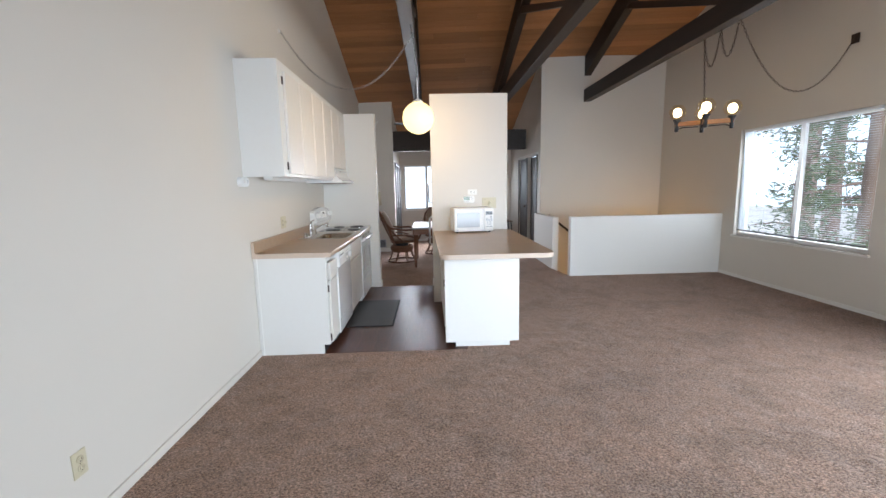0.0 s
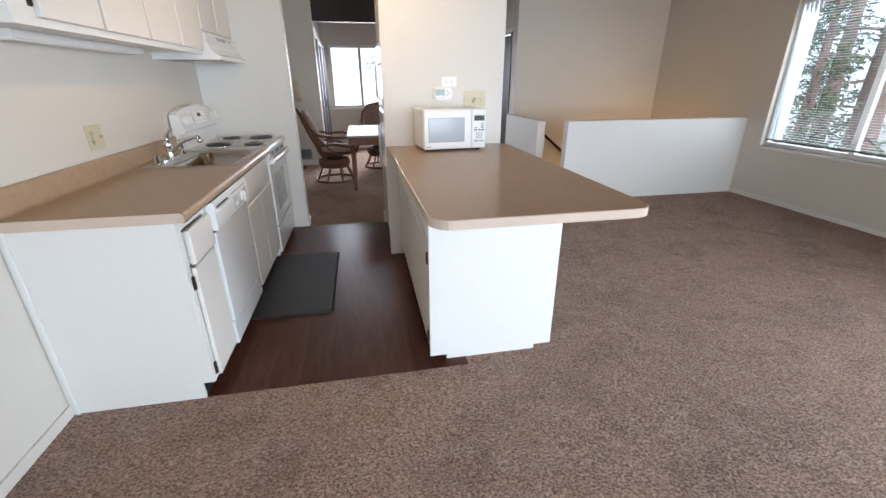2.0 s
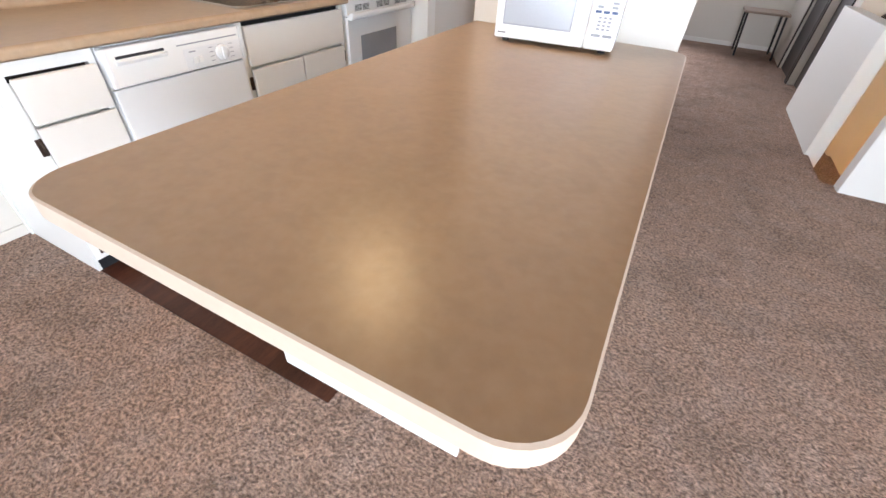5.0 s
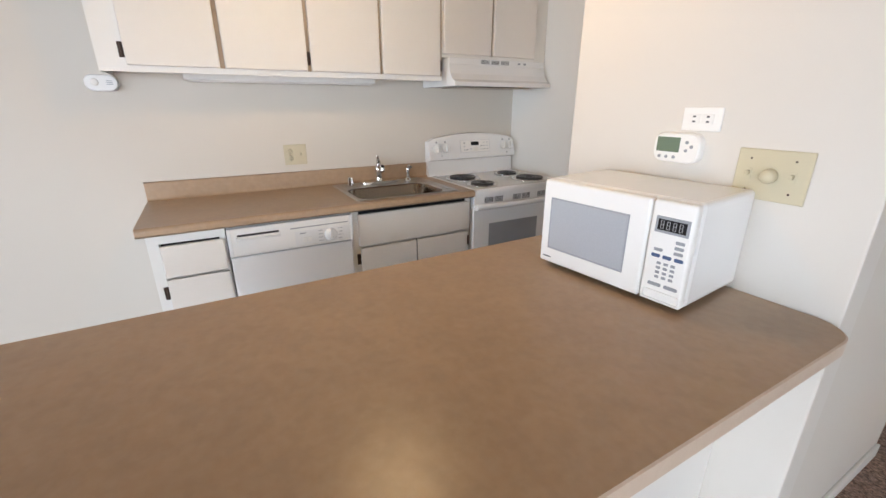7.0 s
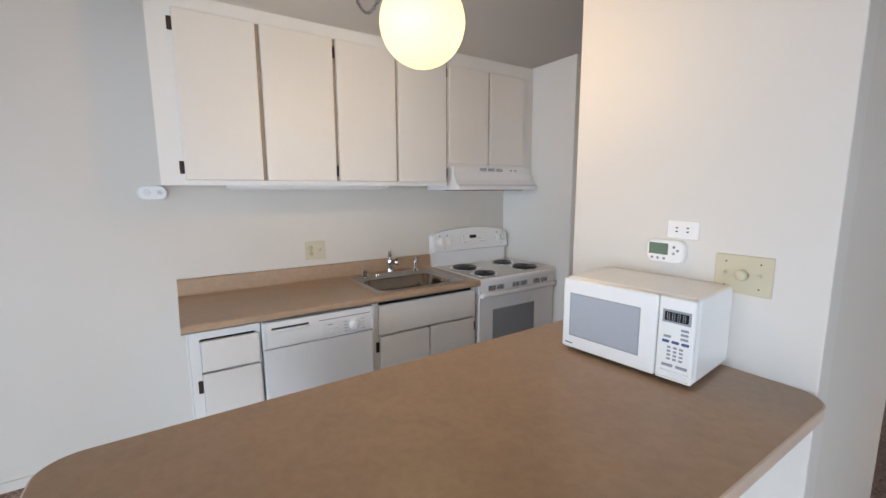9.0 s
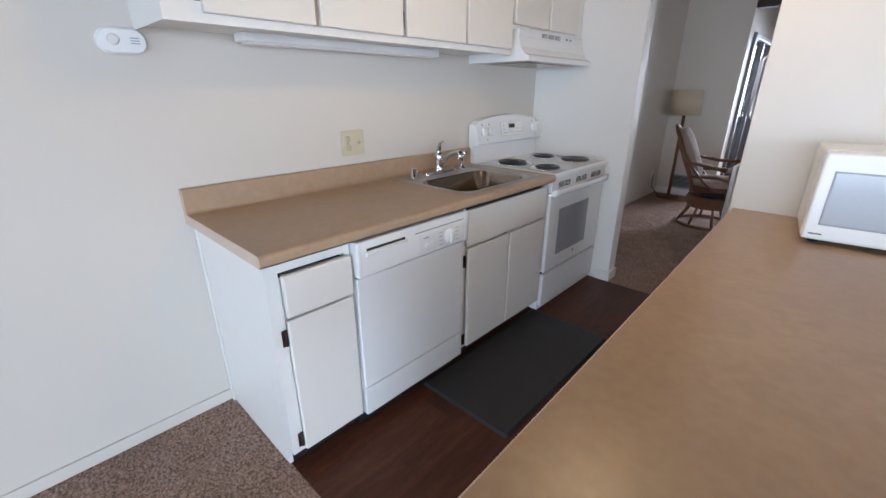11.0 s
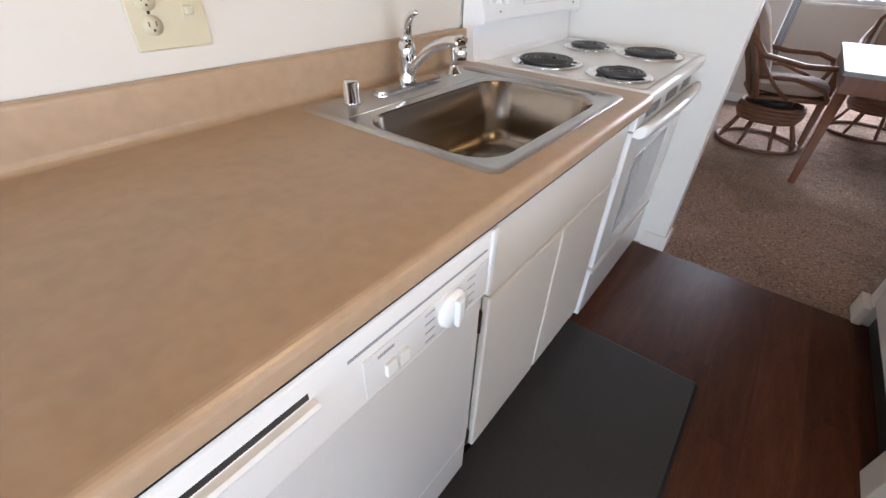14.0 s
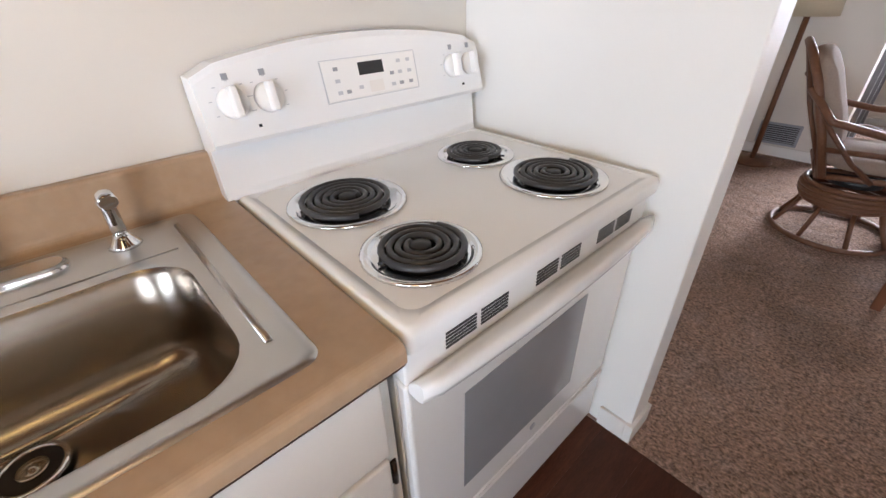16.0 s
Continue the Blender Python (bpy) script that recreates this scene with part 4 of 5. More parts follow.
part("dial_button", guard_plate(5.683, 5.723, 1.09, 1.116, 0.0034, 0.0012, 0.0005), TRIM, pad)

oven = part("oven_door", boxed(-0.933, -0.904, Y0 + 0.004, Y1 - 0.004, 0.275, 0.795, 0.008, 3), ENAMEL, stove)
part("window", boxed(-0.9045, -0.9025, 5.452, 5.868, 0.37, 0.68, 0.001, 1), OVENGLASS, oven, "oven window, greyed by a reflection in its colour")
part("badge", lathe(bmesh.new(), [(0.011, 0), (0.011, 0.002), (0, 0.002)], (-0.904, 5.704, 0.335), 16, "x"), GREY, oven)
bm = bmesh.new()
rows_ = []
for i in range(25):
    u = 2 * i / 24 - 1
    bow = 0.014 * (1 - u * u)
    end = 0.016 if i in (0, 24) else 0.0
    prof = [(-0.9045, 0.783), (-0.9045, 0.803), (-0.886 + bow * 0.3, 0.818), (-0.872 + bow - end * 0.3, 0.823), (-0.864 + bow - end * 0.4, 0.818), (-0.861 + bow - end * 0.5, 0.803), (-0.866 + bow - end * 0.4, 0.788), (-0.882 + bow * 0.5, 0.782)]
    rows_.append([bm.verts.new((x, 5.3335 + 0.741 * i / 24, z)) for x, z in prof])
for a, b in zip(rows_, rows_[1:]):
    for k in range(len(a)):
        bm.faces.new((a[k], b[k], b[(k + 1) % len(a)], a[(k + 1) % len(a)])).smooth = True
bm.faces.new(rows_[0])
bm.faces.new(rows_[-1][::-1])
bmesh.ops.recalc_face_normals(bm, faces=bm.faces)
part("door_handle", bm, ENAMEL, oven, "white bar handle")
trimv = part("vent_trim", boxed(-0.933, -0.902, Y0 + 0.004, Y1 - 0.004, 0.80, 0.879, 0.004), ENAMEL, stove)
for y0 in (5.408, 5.637, 5.853):
    for y in (y0, y0 + 0.079):
        bm = bmesh.new()
        for k in range(5):
            box(bm, -0.9025, -0.9005, y, y + 0.068, 0.824 + k * 0.0072, 0.828 + k * 0.0072)
        part("vent", bm, BLACK, trimv, "dark slotted vent")
part("thumb_screw", lathe(bmesh.new(), [(0.006, 0), (0.006, 0.003), (0, 0.004)], (-0.902, 5.597, 0.874), 12, "x"), PLASTIC, trimv)
part("drawer", boxed(-0.933, -0.906, Y0 + 0.004, Y1 - 0.004, 0.035, 0.262, 0.006, 3), ENAMEL, stove, "white storage drawer")
part("drawer_lip", boxed(-0.906, -0.899, Y0 + 0.01, Y1 - 0.01, 0.247, 0.26, 0.003), ENAMEL, stove)
# Black strip paints the shade in the seam above the drawer.
part("base_shadow_gap", boxed(-0.932, -0.926, Y0 + 0.004, Y1 - 0.004, 0.263, 0.274), BLACK, stove)

# ---- wall cabinets, hood ----
UF = -1.205
up = thing("wall_cabinet", (-1.37, 4.4, 1.565), "long white wall cabinet with four flat doors", "cabinet", "wall cabinets")
part("carcass", boxed(WEST, UF - 0.018, 3.545, 5.258, 1.58, 2.488), CABINET, up)
bm = bmesh.new()
for b in ((3.545, 3.66, 1.565, 2.49), (5.225, 5.26, 1.565, 2.49), (3.66, 5.225, 2.40, 2.49), (3.66, 5.225, 1.565, 1.6), (4.01, 4.05, 1.6, 2.40), (4.425, 4.47, 1.6, 2.40), (4.835, 4.875, 1.6, 2.40)):
    box(bm, UF - 0.018, UF, *b)
part("face_frame", bm, CABINET, up)
for y0, y1 in ((4.0205, 4.0415), (4.4375, 4.4575), (4.8455, 4.8635), (5.2405, 5.2595)):
    part("reveal", boxed(UF + 0.0003, UF + 0.002, y0, y1, 1.592, 2.418), REVEAL, up, "tan unpainted edge between doors, gap shade in its colour")
part("end_panel", boxed(WEST, UF - 0.0005, 3.541, 3.546, 1.565, 2.49), CABINET, up)
for i, (y0, y1) in enumerate(((3.648, 4.02), (4.042, 4.437), (4.458, 4.845), (4.864, 5.24))):
    d = leaf("door", UF, y0, y1, 1.592, 2.418, up, 0.024)
    yh = (3.637, 4.447, 4.447, 5.251)[i]
    if i != 2:
        hinge(UF, yh, 2.345, d)
        hinge(UF, yh, 1.655, d)
up2 = thing("wall_cabinet", (-1.37, 5.67, 1.70), "short white wall cabinet above the hood", "cabinet", "wall cabinets")
part("carcass", boxed(WEST, UF - 0.018, 5.262, 6.095, 1.702, 2.488), CABINET, up2)
bm = bmesh.new()
for b in ((5.262, 5.29, 1.70, 2.49), (5.975, 6.098, 1.70, 2.49), (5.29, 5.975, 2.385, 2.49), (5.29, 5.975, 1.70, 1.735), (5.61, 5.65, 1.735, 2.385)):
    box(bm, UF - 0.018, UF, *b)
part("face_frame", bm, CABINET, up2)
for y0, y1 in ((5.268, 5.62), (5.64, 5.988)):
    leaf("door", UF, y0, y1, 1.722, 2.398, up2, 0.024)
for y0, y1 in ((5.6205, 5.6395), (5.9885, 6.0)):
    part("reveal", boxed(UF + 0.0003, UF + 0.002, y0, y1, 1.722, 2.398), REVEAL, up2, "tan unpainted edge between doors, gap shade in its colour")
strip = thing("under_cabinet_light", (-1.40, 4.35, 1.54), "slim white under-cabinet light fixture, off", "light fixture")
part("housing", boxed(-1.5, -1.42, 3.85, 4.9, 1.548, 1.58, 0.004), PLASTIC, strip)
part("diffuser", boxed(-1.485, -1.432, 3.87, 4.88, 1.54, 1.549, 0.003), TRIM, strip)

hood = thing("range_hood", (-1.25, 5.66, 1.53), "white under-cabinet range hood with vents", "range hood")
bm = prism(bmesh.new(), [(WEST, 1.535), (-1.108, 1.535), (-1.104, 1.56), (-1.135, 1.575), (-1.165, 1.61), (-1.182, 1.66), (-1.19, 1.70), (WEST, 1.70)], 5.30, 6.08, "y")
part("shell", bm, ENAMEL, hood)
part("control_band", boxed(-1.198, -1.18, 5.302, 6.078, 1.665, 1.703, 0.003), ENAMEL, hood)
bm = bmesh.new()
for y0 in (5.54, 5.62, 5.70):
    for k in range(4):
        box(bm, -1.1805, -1.1785, y0, y0 + 0.065, 1.674 + 0.006 * k, 1.677 + 0.006 * k)
part("vent", bm, BLACK, hood, "dark slotted vent")
for y in (5.84, 5.89):
    part("switch", boxed(-1.181, -1.174, y, y + 0.02, 1.678, 1.69, 0.002), GREY, hood)
part("filter", boxed(-1.45, -1.18, 5.4, 5.98, 1.528, 1.5345), STEEL, hood, "metal grease filter")

alarm = thing("gas_alarm", (-1.53, 3.495, 1.5), "white oblong carbon monoxide alarm on wall", "alarm")
bm = bmesh.new()
pts = rounded(3.425, 3.562, 1.487, 1.566, 0.036)
a = [bm.verts.new((WEST, y, z)) for y, z in pts]
b = [bm.verts.new((WEST + 0.034, y, z)) for y, z in pts]
c = [bm.verts.new((WEST + 0.042, 3.496 + (y - 3.496) * 0.92, 1.5275 + (z - 1.5275) * 0.86)) for y, z in pts]
for p, q in ((a, b), (b, c)):
    for i in range(len(p)):
        bm.faces.new((p[i], p[(i + 1) % len(p)], q[(i + 1) % len(p)], q[i]))
bm.faces.new(c)
bmesh.ops.recalc_face_normals(bm, faces=bm.faces)
part("case", bm, PLASTIC, alarm)
part("test_button", lathe(bmesh.new(), [(0.017, 0), (0.017, 0.003), (0.012, 0.0045), (0, 0.0045)], (WEST + 0.0415, 3.468, 1.53), 20, "x"), TRIM, alarm)
bm = bmesh.new()
for k in range(3):
    box(bm, WEST + 0.0415, WEST + 0.043, 3.515, 3.54, 1.519 + k * 0.008, 1.522 + k * 0.008)
part("speaker_slots", bm, GREY, alarm)


# ---- wall plates ----
def plate_x(name, x, y0, y1, z0, z1, material, label, category):
    """A wall plate on a wall facing the room along x."""
    t = thing(name, (x, (y0 + y1) / 2, (z0 + z1) / 2), label, category)
    part("plate", boxed(x, x + 0.006, y0, y1, z0, z1, 0.003), material, t)
    return t


def duplex_x(t, x, yc, zc, material):
    for dz in (-0.02, 0.02):
        r = part("receptacle", lathe(bmesh.new(), [(0.017, 0), (0.017, 0.003), (0, 0.003)], (x + 0.006, yc, zc + dz), 18, "x"), material, t)
        bm = bmesh.new()
        for dy in (-0.006, 0.006):
            box(bm, x + 0.0085, x + 0.0095, yc + dy - 0.001, yc + dy + 0.001, zc + dz - 0.002, zc + dz + 0.006)
        box(bm, x + 0.0085, x + 0.0095, yc - 0.002, yc + 0.002, zc + dz - 0.010, zc + dz - 0.006)
        part("slots", bm, DARKTEXT, r)
    part("screw", lathe(bmesh.new(), [(0.003, 0), (0.002, 0.0015), (0, 0.0015)], (x + 0.006, yc, zc), 8, "x"), HINGE, t)


o = plate_x("outlet_plate", WEST, 4.316, 4.452, 1.062, 1.187, IVORY, "ivory outlet and switch plate above worktop", "outlet")
duplex_x(o, WEST, 4.352, 1.124, IVORY)
sw = part("switch_collar", boxed(WEST + 0.006, WEST + 0.0075, 4.41, 4.424, 1.11, 1.138), IVORY, o)
part("toggle", boxed(WEST + 0.007, WEST + 0.026, 4.411, 4.423, 1.118, 1.132, 0.003), IVORY, sw)
o = plate_x("outlet_plate", WEST, 1.68, 1.752, 0.25, 0.365, IVORY, "ivory duplex outlet low on the wall", "outlet")
duplex_x(o, WEST, 1.716, 0.307, IVORY)
o = plate_x("outlet_plate", WEST, 9.3, 9.37, 0.24, 0.355, PLASTIC, "white outlet by the floor lamp", "outlet")
duplex_x(o, WEST, 9.335, 0.298, PLASTIC)

CF = 5.178


def plate_y(name, x0, x1, z0, z1, material, label, category, thick=0.006):
    t = thing(name, ((x0 + x1) / 2, CF, (z0 + z1) / 2), label, category)
    part("plate", boxed(x0, x1, CF - thick, CF, z0, z1, 0.003), material, t)
    return t


s = plate_y("switch_plate", 0.634, 0.806, 1.182, 1.315, IVORY, "large ivory plate with two toggles and dimmer", "switch")
for x in (0.668, 0.77):
    k = part("switch_collar", boxed(x - 0.007, x + 0.007, CF - 0.0075, CF - 0.006, 1.236, 1.264), IVORY, s)
    part("toggle", boxed(x - 0.0045, x + 0.0045, CF - 0.02, CF - 0.007, 1.246, 1.258, 0.002), IVORY, k)
    for z in (1.29, 1.207):
        part("screw", lathe(bmesh.new(), [(0.003, 0), (0.002, 0.0015), (0, 0.0015)], (x, CF - 0.0065, z), 8, "y"), HINGE, s)
part("dimmer_knob", lathe(bmesh.new(), [(0.0, -0.022), (0.014, -0.021), (0.018, -0.016), (0.0195, 0)], (0.719, CF - 0.006, 1.248), 24, "y"), IVORY, s, "round ivory dimmer knob")

g = plate_y("outlet_plate", 0.456, 0.571, 1.352, 1.418, PLASTIC, "white horizontal outlet plate above the thermostat", "outlet")
for dx in (-0.02, 0.02):
    r = part("receptacle", boxed(0.513 + dx - 0.016, 0.513 + dx + 0.016, CF - 0.008, CF - 0.006, 1.371, 1.399, 0.001, 1), PLASTIC, g)
    bm = bmesh.new()
    for dz in (-0.007, 0.007):
        box(bm, 0.513 + dx - 0.004, 0.513 + dx + 0.004, CF - 0.009, CF - 0.0078, 1.385 + dz - 0.0025, 1.385 + dz + 0.0025)
    part("slots", bm, DARKTEXT, r)

th = thing("thermostat", (0.462, CF, 1.30), "white rounded thermostat with green display", "thermostat")
bm = bmesh.new()
pts = rounded(0.39, 0.536, 1.256, 1.344, 0.03)
a = [bm.verts.new((x, CF, z)) for x, z in pts]
b = [bm.verts.new((x, CF - 0.022, z)) for x, z in pts]
c = [bm.verts.new((0.463 + (x - 0.463) * 0.95, CF - 0.028, 1.3 + (z - 1.3) * 0.92)) for x, z in pts]
for p, q in ((a, b), (b, c)):
    for i in range(len(p)):
        bm.faces.new((p[i], p[(i + 1) % len(p)], q[(i + 1) % len(p)], q[i]))
bm.faces.new(c)
bmesh.ops.recalc_face_normals(bm, faces=bm.faces)
part("case", bm, PLASTIC, th)
part("display", boxed(0.402, 0.476, CF - 0.0295, CF - 0.0275, 1.287, 1.331, 0.0005, 1), LCD, th, "green liquid crystal display")
for x, z in ((0.415, 1.272), (0.438, 1.272), (0.462, 1.272), (0.497, 1.318), (0.497, 1.294), (0.512, 1.306)):
    part("button", lathe(bmesh.new(), [(0.0, -0.004), (0.004, -0.0035), (0.0055, 0)], (x, CF - 0.0275, z), 12, "y"), GREY, th)

# ---- island ----
isl = thing("island_cabinet", (0.41, 4.4, 0), "white painted peninsula cabinet with end panel", "cabinet")
part("carcass", boxed(0.12, 0.755, 3.645, CF - 0.002, 0.085, 0.875), CABINET, isl)
part("end_panel", boxed(0.1, 0.766, 3.625, 3.645, 0.055, 0.875, 0.002, 1), CABINET, isl)
part("toe_kick", boxed(0.195, 0.69, 3.665, CF - 0.002, 0, 0.085), CABINET, isl)
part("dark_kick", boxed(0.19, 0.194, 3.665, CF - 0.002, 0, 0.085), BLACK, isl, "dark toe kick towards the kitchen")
bm = bmesh.new()
box(bm, 0.102, 0.12, 3.645, 3.67, 0.085, 0.875)
part("face_frame", bm, CABINET, isl)
for y0, y1, h in ((3.674, 4.38, 3.662), (4.4, 5.14, 5.15)):
    leaf("drawer_front", 0.12, y0, y1, 0.70, 0.84, isl, out=-1)
    d = leaf("door", 0.12, y0, y1, 0.10, 0.68, isl, out=-1)
    if h < 4:
        hinge(0.102, h, 0.60, d, -1)
        hinge(0.102, h, 0.16, d, -1)

top = thing("island_worktop", (0.5, 4.2, 0.876), "tan laminate peninsula top with rounded corners", "worktop")
bm = bmesh.new()
pts = []
for cx, cy, r, a0 in ((0.985, CF - 0.001, 0.09, 0), (0.032, CF - 0.001, 0.002, 90), (0.032, 3.268, 0.085, 180), (0.985, 3.268, 0.085, 270)):
    sx, sy = {0: (-1, -1), 90: (1, -1), 180: (1, 1), 270: (-1, 1)}[a0]
    for i in range(9):
        a = radians(a0 + 90 * i / 8)
        pts.append((cx + sx * r + r * math.cos(a), cy + sy * r + r * math.sin(a)))
pts = [(x + (0.026 - 0.037 * (y - 3.268) / 1.909) * max(0, (0.5 - x) / 0.47), y) for x, y in pts]
inner = [(0.5 + (x - 0.5) * 0.992, 4.27 + (y - 4.27) * 0.9955) for x, y in pts]
rings = [[bm.verts.new((x, y, z)) for x, y in loop] for loop, z in ((inner, 0.8765), (inner, 0.9155), (inner, 0.917))]
for p, q in zip(rings, rings[1:]):
    for i in range(len(p)):
        bm.faces.new((p[i], p[(i + 1) % len(p)], q[(i + 1) % len(p)], q[i]))
bm.faces.new(rings[0][::-1])
bm.faces.new(rings[-1])
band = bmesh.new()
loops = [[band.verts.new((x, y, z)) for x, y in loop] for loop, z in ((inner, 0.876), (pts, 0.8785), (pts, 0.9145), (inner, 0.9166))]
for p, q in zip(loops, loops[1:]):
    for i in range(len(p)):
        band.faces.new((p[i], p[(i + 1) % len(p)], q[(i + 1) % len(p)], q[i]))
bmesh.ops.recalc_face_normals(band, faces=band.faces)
part("edge_band", band, EDGEBAND, top, "pale laminate edge band, part daylight in its colour")
part("top", bm, LAMINATE, top)

# ---- microwave, built square at the origin, then set down ----
mw = thing("microwave_oven", (0, 0, 0), "white countertop microwave with keypad, door closed", "microwave")
W, D, HT = 0.468, 0.308, 0.276
body = part("case", boxed(0, W, 0.012, D, 0.014, 0.014 + HT, 0.012, 3), ENAMEL, mw)
for x in (0.04, W - 0.04):
    for y in (0.04, D - 0.04):
        part("foot", lathe(bmesh.new(), [(0.014, 0), (0.016, 0.015)], (x, y, 0), 12), BLACK, mw)
door = part("door", boxed(0.002, 0.355, -0.014, 0.014, 0.016, 0.014 + HT - 0.004, 0.008, 3), PLASTIC, mw)
frame_b = part("window", boxed(0.038, 0.298, -0.0155, -0.0135, 0.07, 0.228, 0.001, 1), MICROGLASS, door, "pale grey mesh window")
bm = bmesh.new()
for b in ((0.034, 0.302, 0.0655, 0.07), (0.034, 0.302, 0.228, 0.2325), (0.034, 0.038, 0.07, 0.228), (0.298, 0.302, 0.07, 0.228)):
    box(bm, b[0], b[1], -0.0148, -0.0132, b[2], b[3])
part("window_edge", bm, GREY, door)
part("badge", boxed(0.018, 0.05, -0.0146, -0.0136, 0.034, 0.038), DARKTEXT, door)
ctl = part("control_panel", boxed(0.358, W - 0.002, -0.013, 0.014, 0.016, 0.014 + HT - 0.004, 0.007, 3), PLASTIC, mw)
dsp = part("display_bezel", boxed(0.372, 0.456, -0.0145, -0.0125, 0.205, 0.247, 0.001, 1), GREY, ctl)
scr = part("display", boxed(0.379, 0.449, -0.0155, -0.014, 0.212, 0.24), SCREEN, dsp, "dark digital display")
for i in range(4):
    x = 0.386 + i * 0.0155
    bm = bmesh.new()
    for b in ((x, x + 0.008, 0.235, 0.2362), (x, x + 0.008, 0.2255, 0.2267), (x, x + 0.008, 0.216, 0.2172), (x, x + 0.0012, 0.216, 0.236), (x + 0.0068, x + 0.008, 0.216, 0.236)):
        box(bm, b[0], b[1], -0.0162, -0.0153, b[2], b[3])
    part("digit", bm, GREY, scr)
for i, z in enumerate((0.188, 0.174, 0.16)):
    for j, x in enumerate((0.39, 0.44)):
        if (i, j) == (0, 0) or (i, j) == (1, 0):
            continue
        part("button", boxed(x - 0.011, x + 0.011, -0.0142, -0.0125, z - 0.004, z + 0.004, 0.0015, 1), GREY, ctl)
for x in (0.386, 0.415, 0.444):
    part("button", boxed(x - 0.011, x + 0.011, -0.0142, -0.0125, 0.1395, 0.1485, 0.002, 1), BLUE, ctl, "blue oval key")
for i in range(4):
    for x in (0.397, 0.415, 0.433):
        part("button", boxed(x - 0.0055, x + 0.0055, -0.014, -0.0125, 0.122 - i * 0.0125, 0.129 - i * 0.0125, 0.001, 1), GREY, ctl)
for x in (0.395, 0.437):
    part("button", boxed(x - 0.017, x + 0.017, -0.0142, -0.0125, 0.062, 0.071, 0.002, 1), GREY, ctl)
part("release_button", boxed(0.37, 0.462, -0.0165, -0.012, 0.026, 0.05, 0.006, 3), PLASTIC, ctl, "white door release bar")
mw.location = (0.26, 4.832, 0.917)
mw.rotation_euler = (0, 0, radians(5.6))

# ---- refrigerator in its niche ----
fr = thing("refrigerator", (0.45, 5.69, 0), "white top-freezer refrigerator in a wall niche", "refrigerator")
part("body", boxed(0.09, 0.80, 5.31, 6.06, 0.03, 1.68, 0.006), ENAMEL, fr)
for z0, z1 in ((0.13, 1.16), (1.175, 1.69)):
    d = part("door", boxed(0.012, 0.085, 5.308, 6.062, z0, z1, 0.012, 3), ENAMEL, fr)
    part("handle", tube(bmesh.new(), [(0.012, 5.345, z0 + 0.08 if z0 > 1 else z1 - 0.45), (-0.025, 5.345, z0 + 0.1 if z0 > 1 else z1 - 0.42), (-0.025, 5.345, z0 + 0.32 if z0 > 1 else z1 - 0.1), (0.012, 5.345, z0 + 0.34 if z0 > 1 else z1 - 0.07)], 0.011, 10), ALU, d, "slim metal handle")
part("grille", boxed(0.05, 0.09, 5.315, 6.055, 0.02, 0.12), BLACK, fr, "black base grille")

# ---- lamps ----
def chain(bm, points, link=0.042, wire=0.0023):
    """Interlocking oval links along a curve."""
    pts = [Vector(p) for p in points]
    total = [0.0]
    for a, b in zip(pts, pts[1:]):
        total.append(total[-1] + (b - a).length)
    n = max(2, int(total[-1] / (link * 0.8)))
    for i in range(n):
        s = total[-1] * (i + 0.5) / n
        k = max(j for j in range(len(total)) if total[j] <= s)
        k = min(k, len(pts) - 2)
        d = (pts[k + 1] - pts[k]).normalized()
        p = pts[k] + d * (s - total[k])
        u = d.orthogonal().normalized()
        if i % 2:
            u = d.cross(u)
        loop = [p + d * (link * 0.58 * math.cos(2 * math.pi * q / 8)) + u * (link * 0.23 * math.sin(2 * math.pi * q / 8)) for q in range(8)]
        tube(bm, loop, wire, 4, closed=True)
    return bm


def sag(a, b, drop, n=24):
    a, b = Vector(a), Vector(b)
    return [a.lerp(b, i / n) - Vector((0, 0, drop * 4 * (i / n) * (1 - i / n))) for i in range(n + 1)]


PX, PY, PZ = -0.112, 4.42, 2.155
pend = thing("pendant_lamp", (PX, PY, 3.05), "round opal glass globe lamp on a swag chain", "pendant lamp")
globe = part("globe", ball(bmesh.new(), (PX, PY, PZ), 0.16, 40), GLOBE, pend, "glowing opal glass globe")
globe.visible_shadow = False
bm = lathe(bmesh.new(), [(0.055, 0.15), (0.055, 0.165), (0.02, 0.185), (0.01, 0.19), (0.007, 0.2), (0.007, 0.39), (0, 0.395)], (PX, PY, PZ), 20)
part("stem", bm, TRIM, pend, "white stem and cap")
bm = chain(bmesh.new(), [(PX, PY, PZ + 0.39), (PX - 0.03, PY, 2.965)])
chain(bm, sag((PX - 0.03, PY, 2.96), (WEST + 0.02, 4.67, 3.09), 0.55))
part("chain", bm, CHAINMETAL, pend, "thin dull silvery swag chain")
bm = lathe(bmesh.new(), [(0.02, 0), (0.02, 0.006), (0.008, 0.02), (0, 0.02)], (WEST, 4.67, 3.09), 14, "x")
part("wall_hook", bm, TRIM, pend)
part("ceiling_hook", tube(bmesh.new(), [(PX - 0.05, PY, 3.06), (PX - 0.045, PY, 2.97), (PX - 0.03, PY, 2.955), (PX - 0.02, PY, 2.975)], 0.004, 6), BLACK, pend)

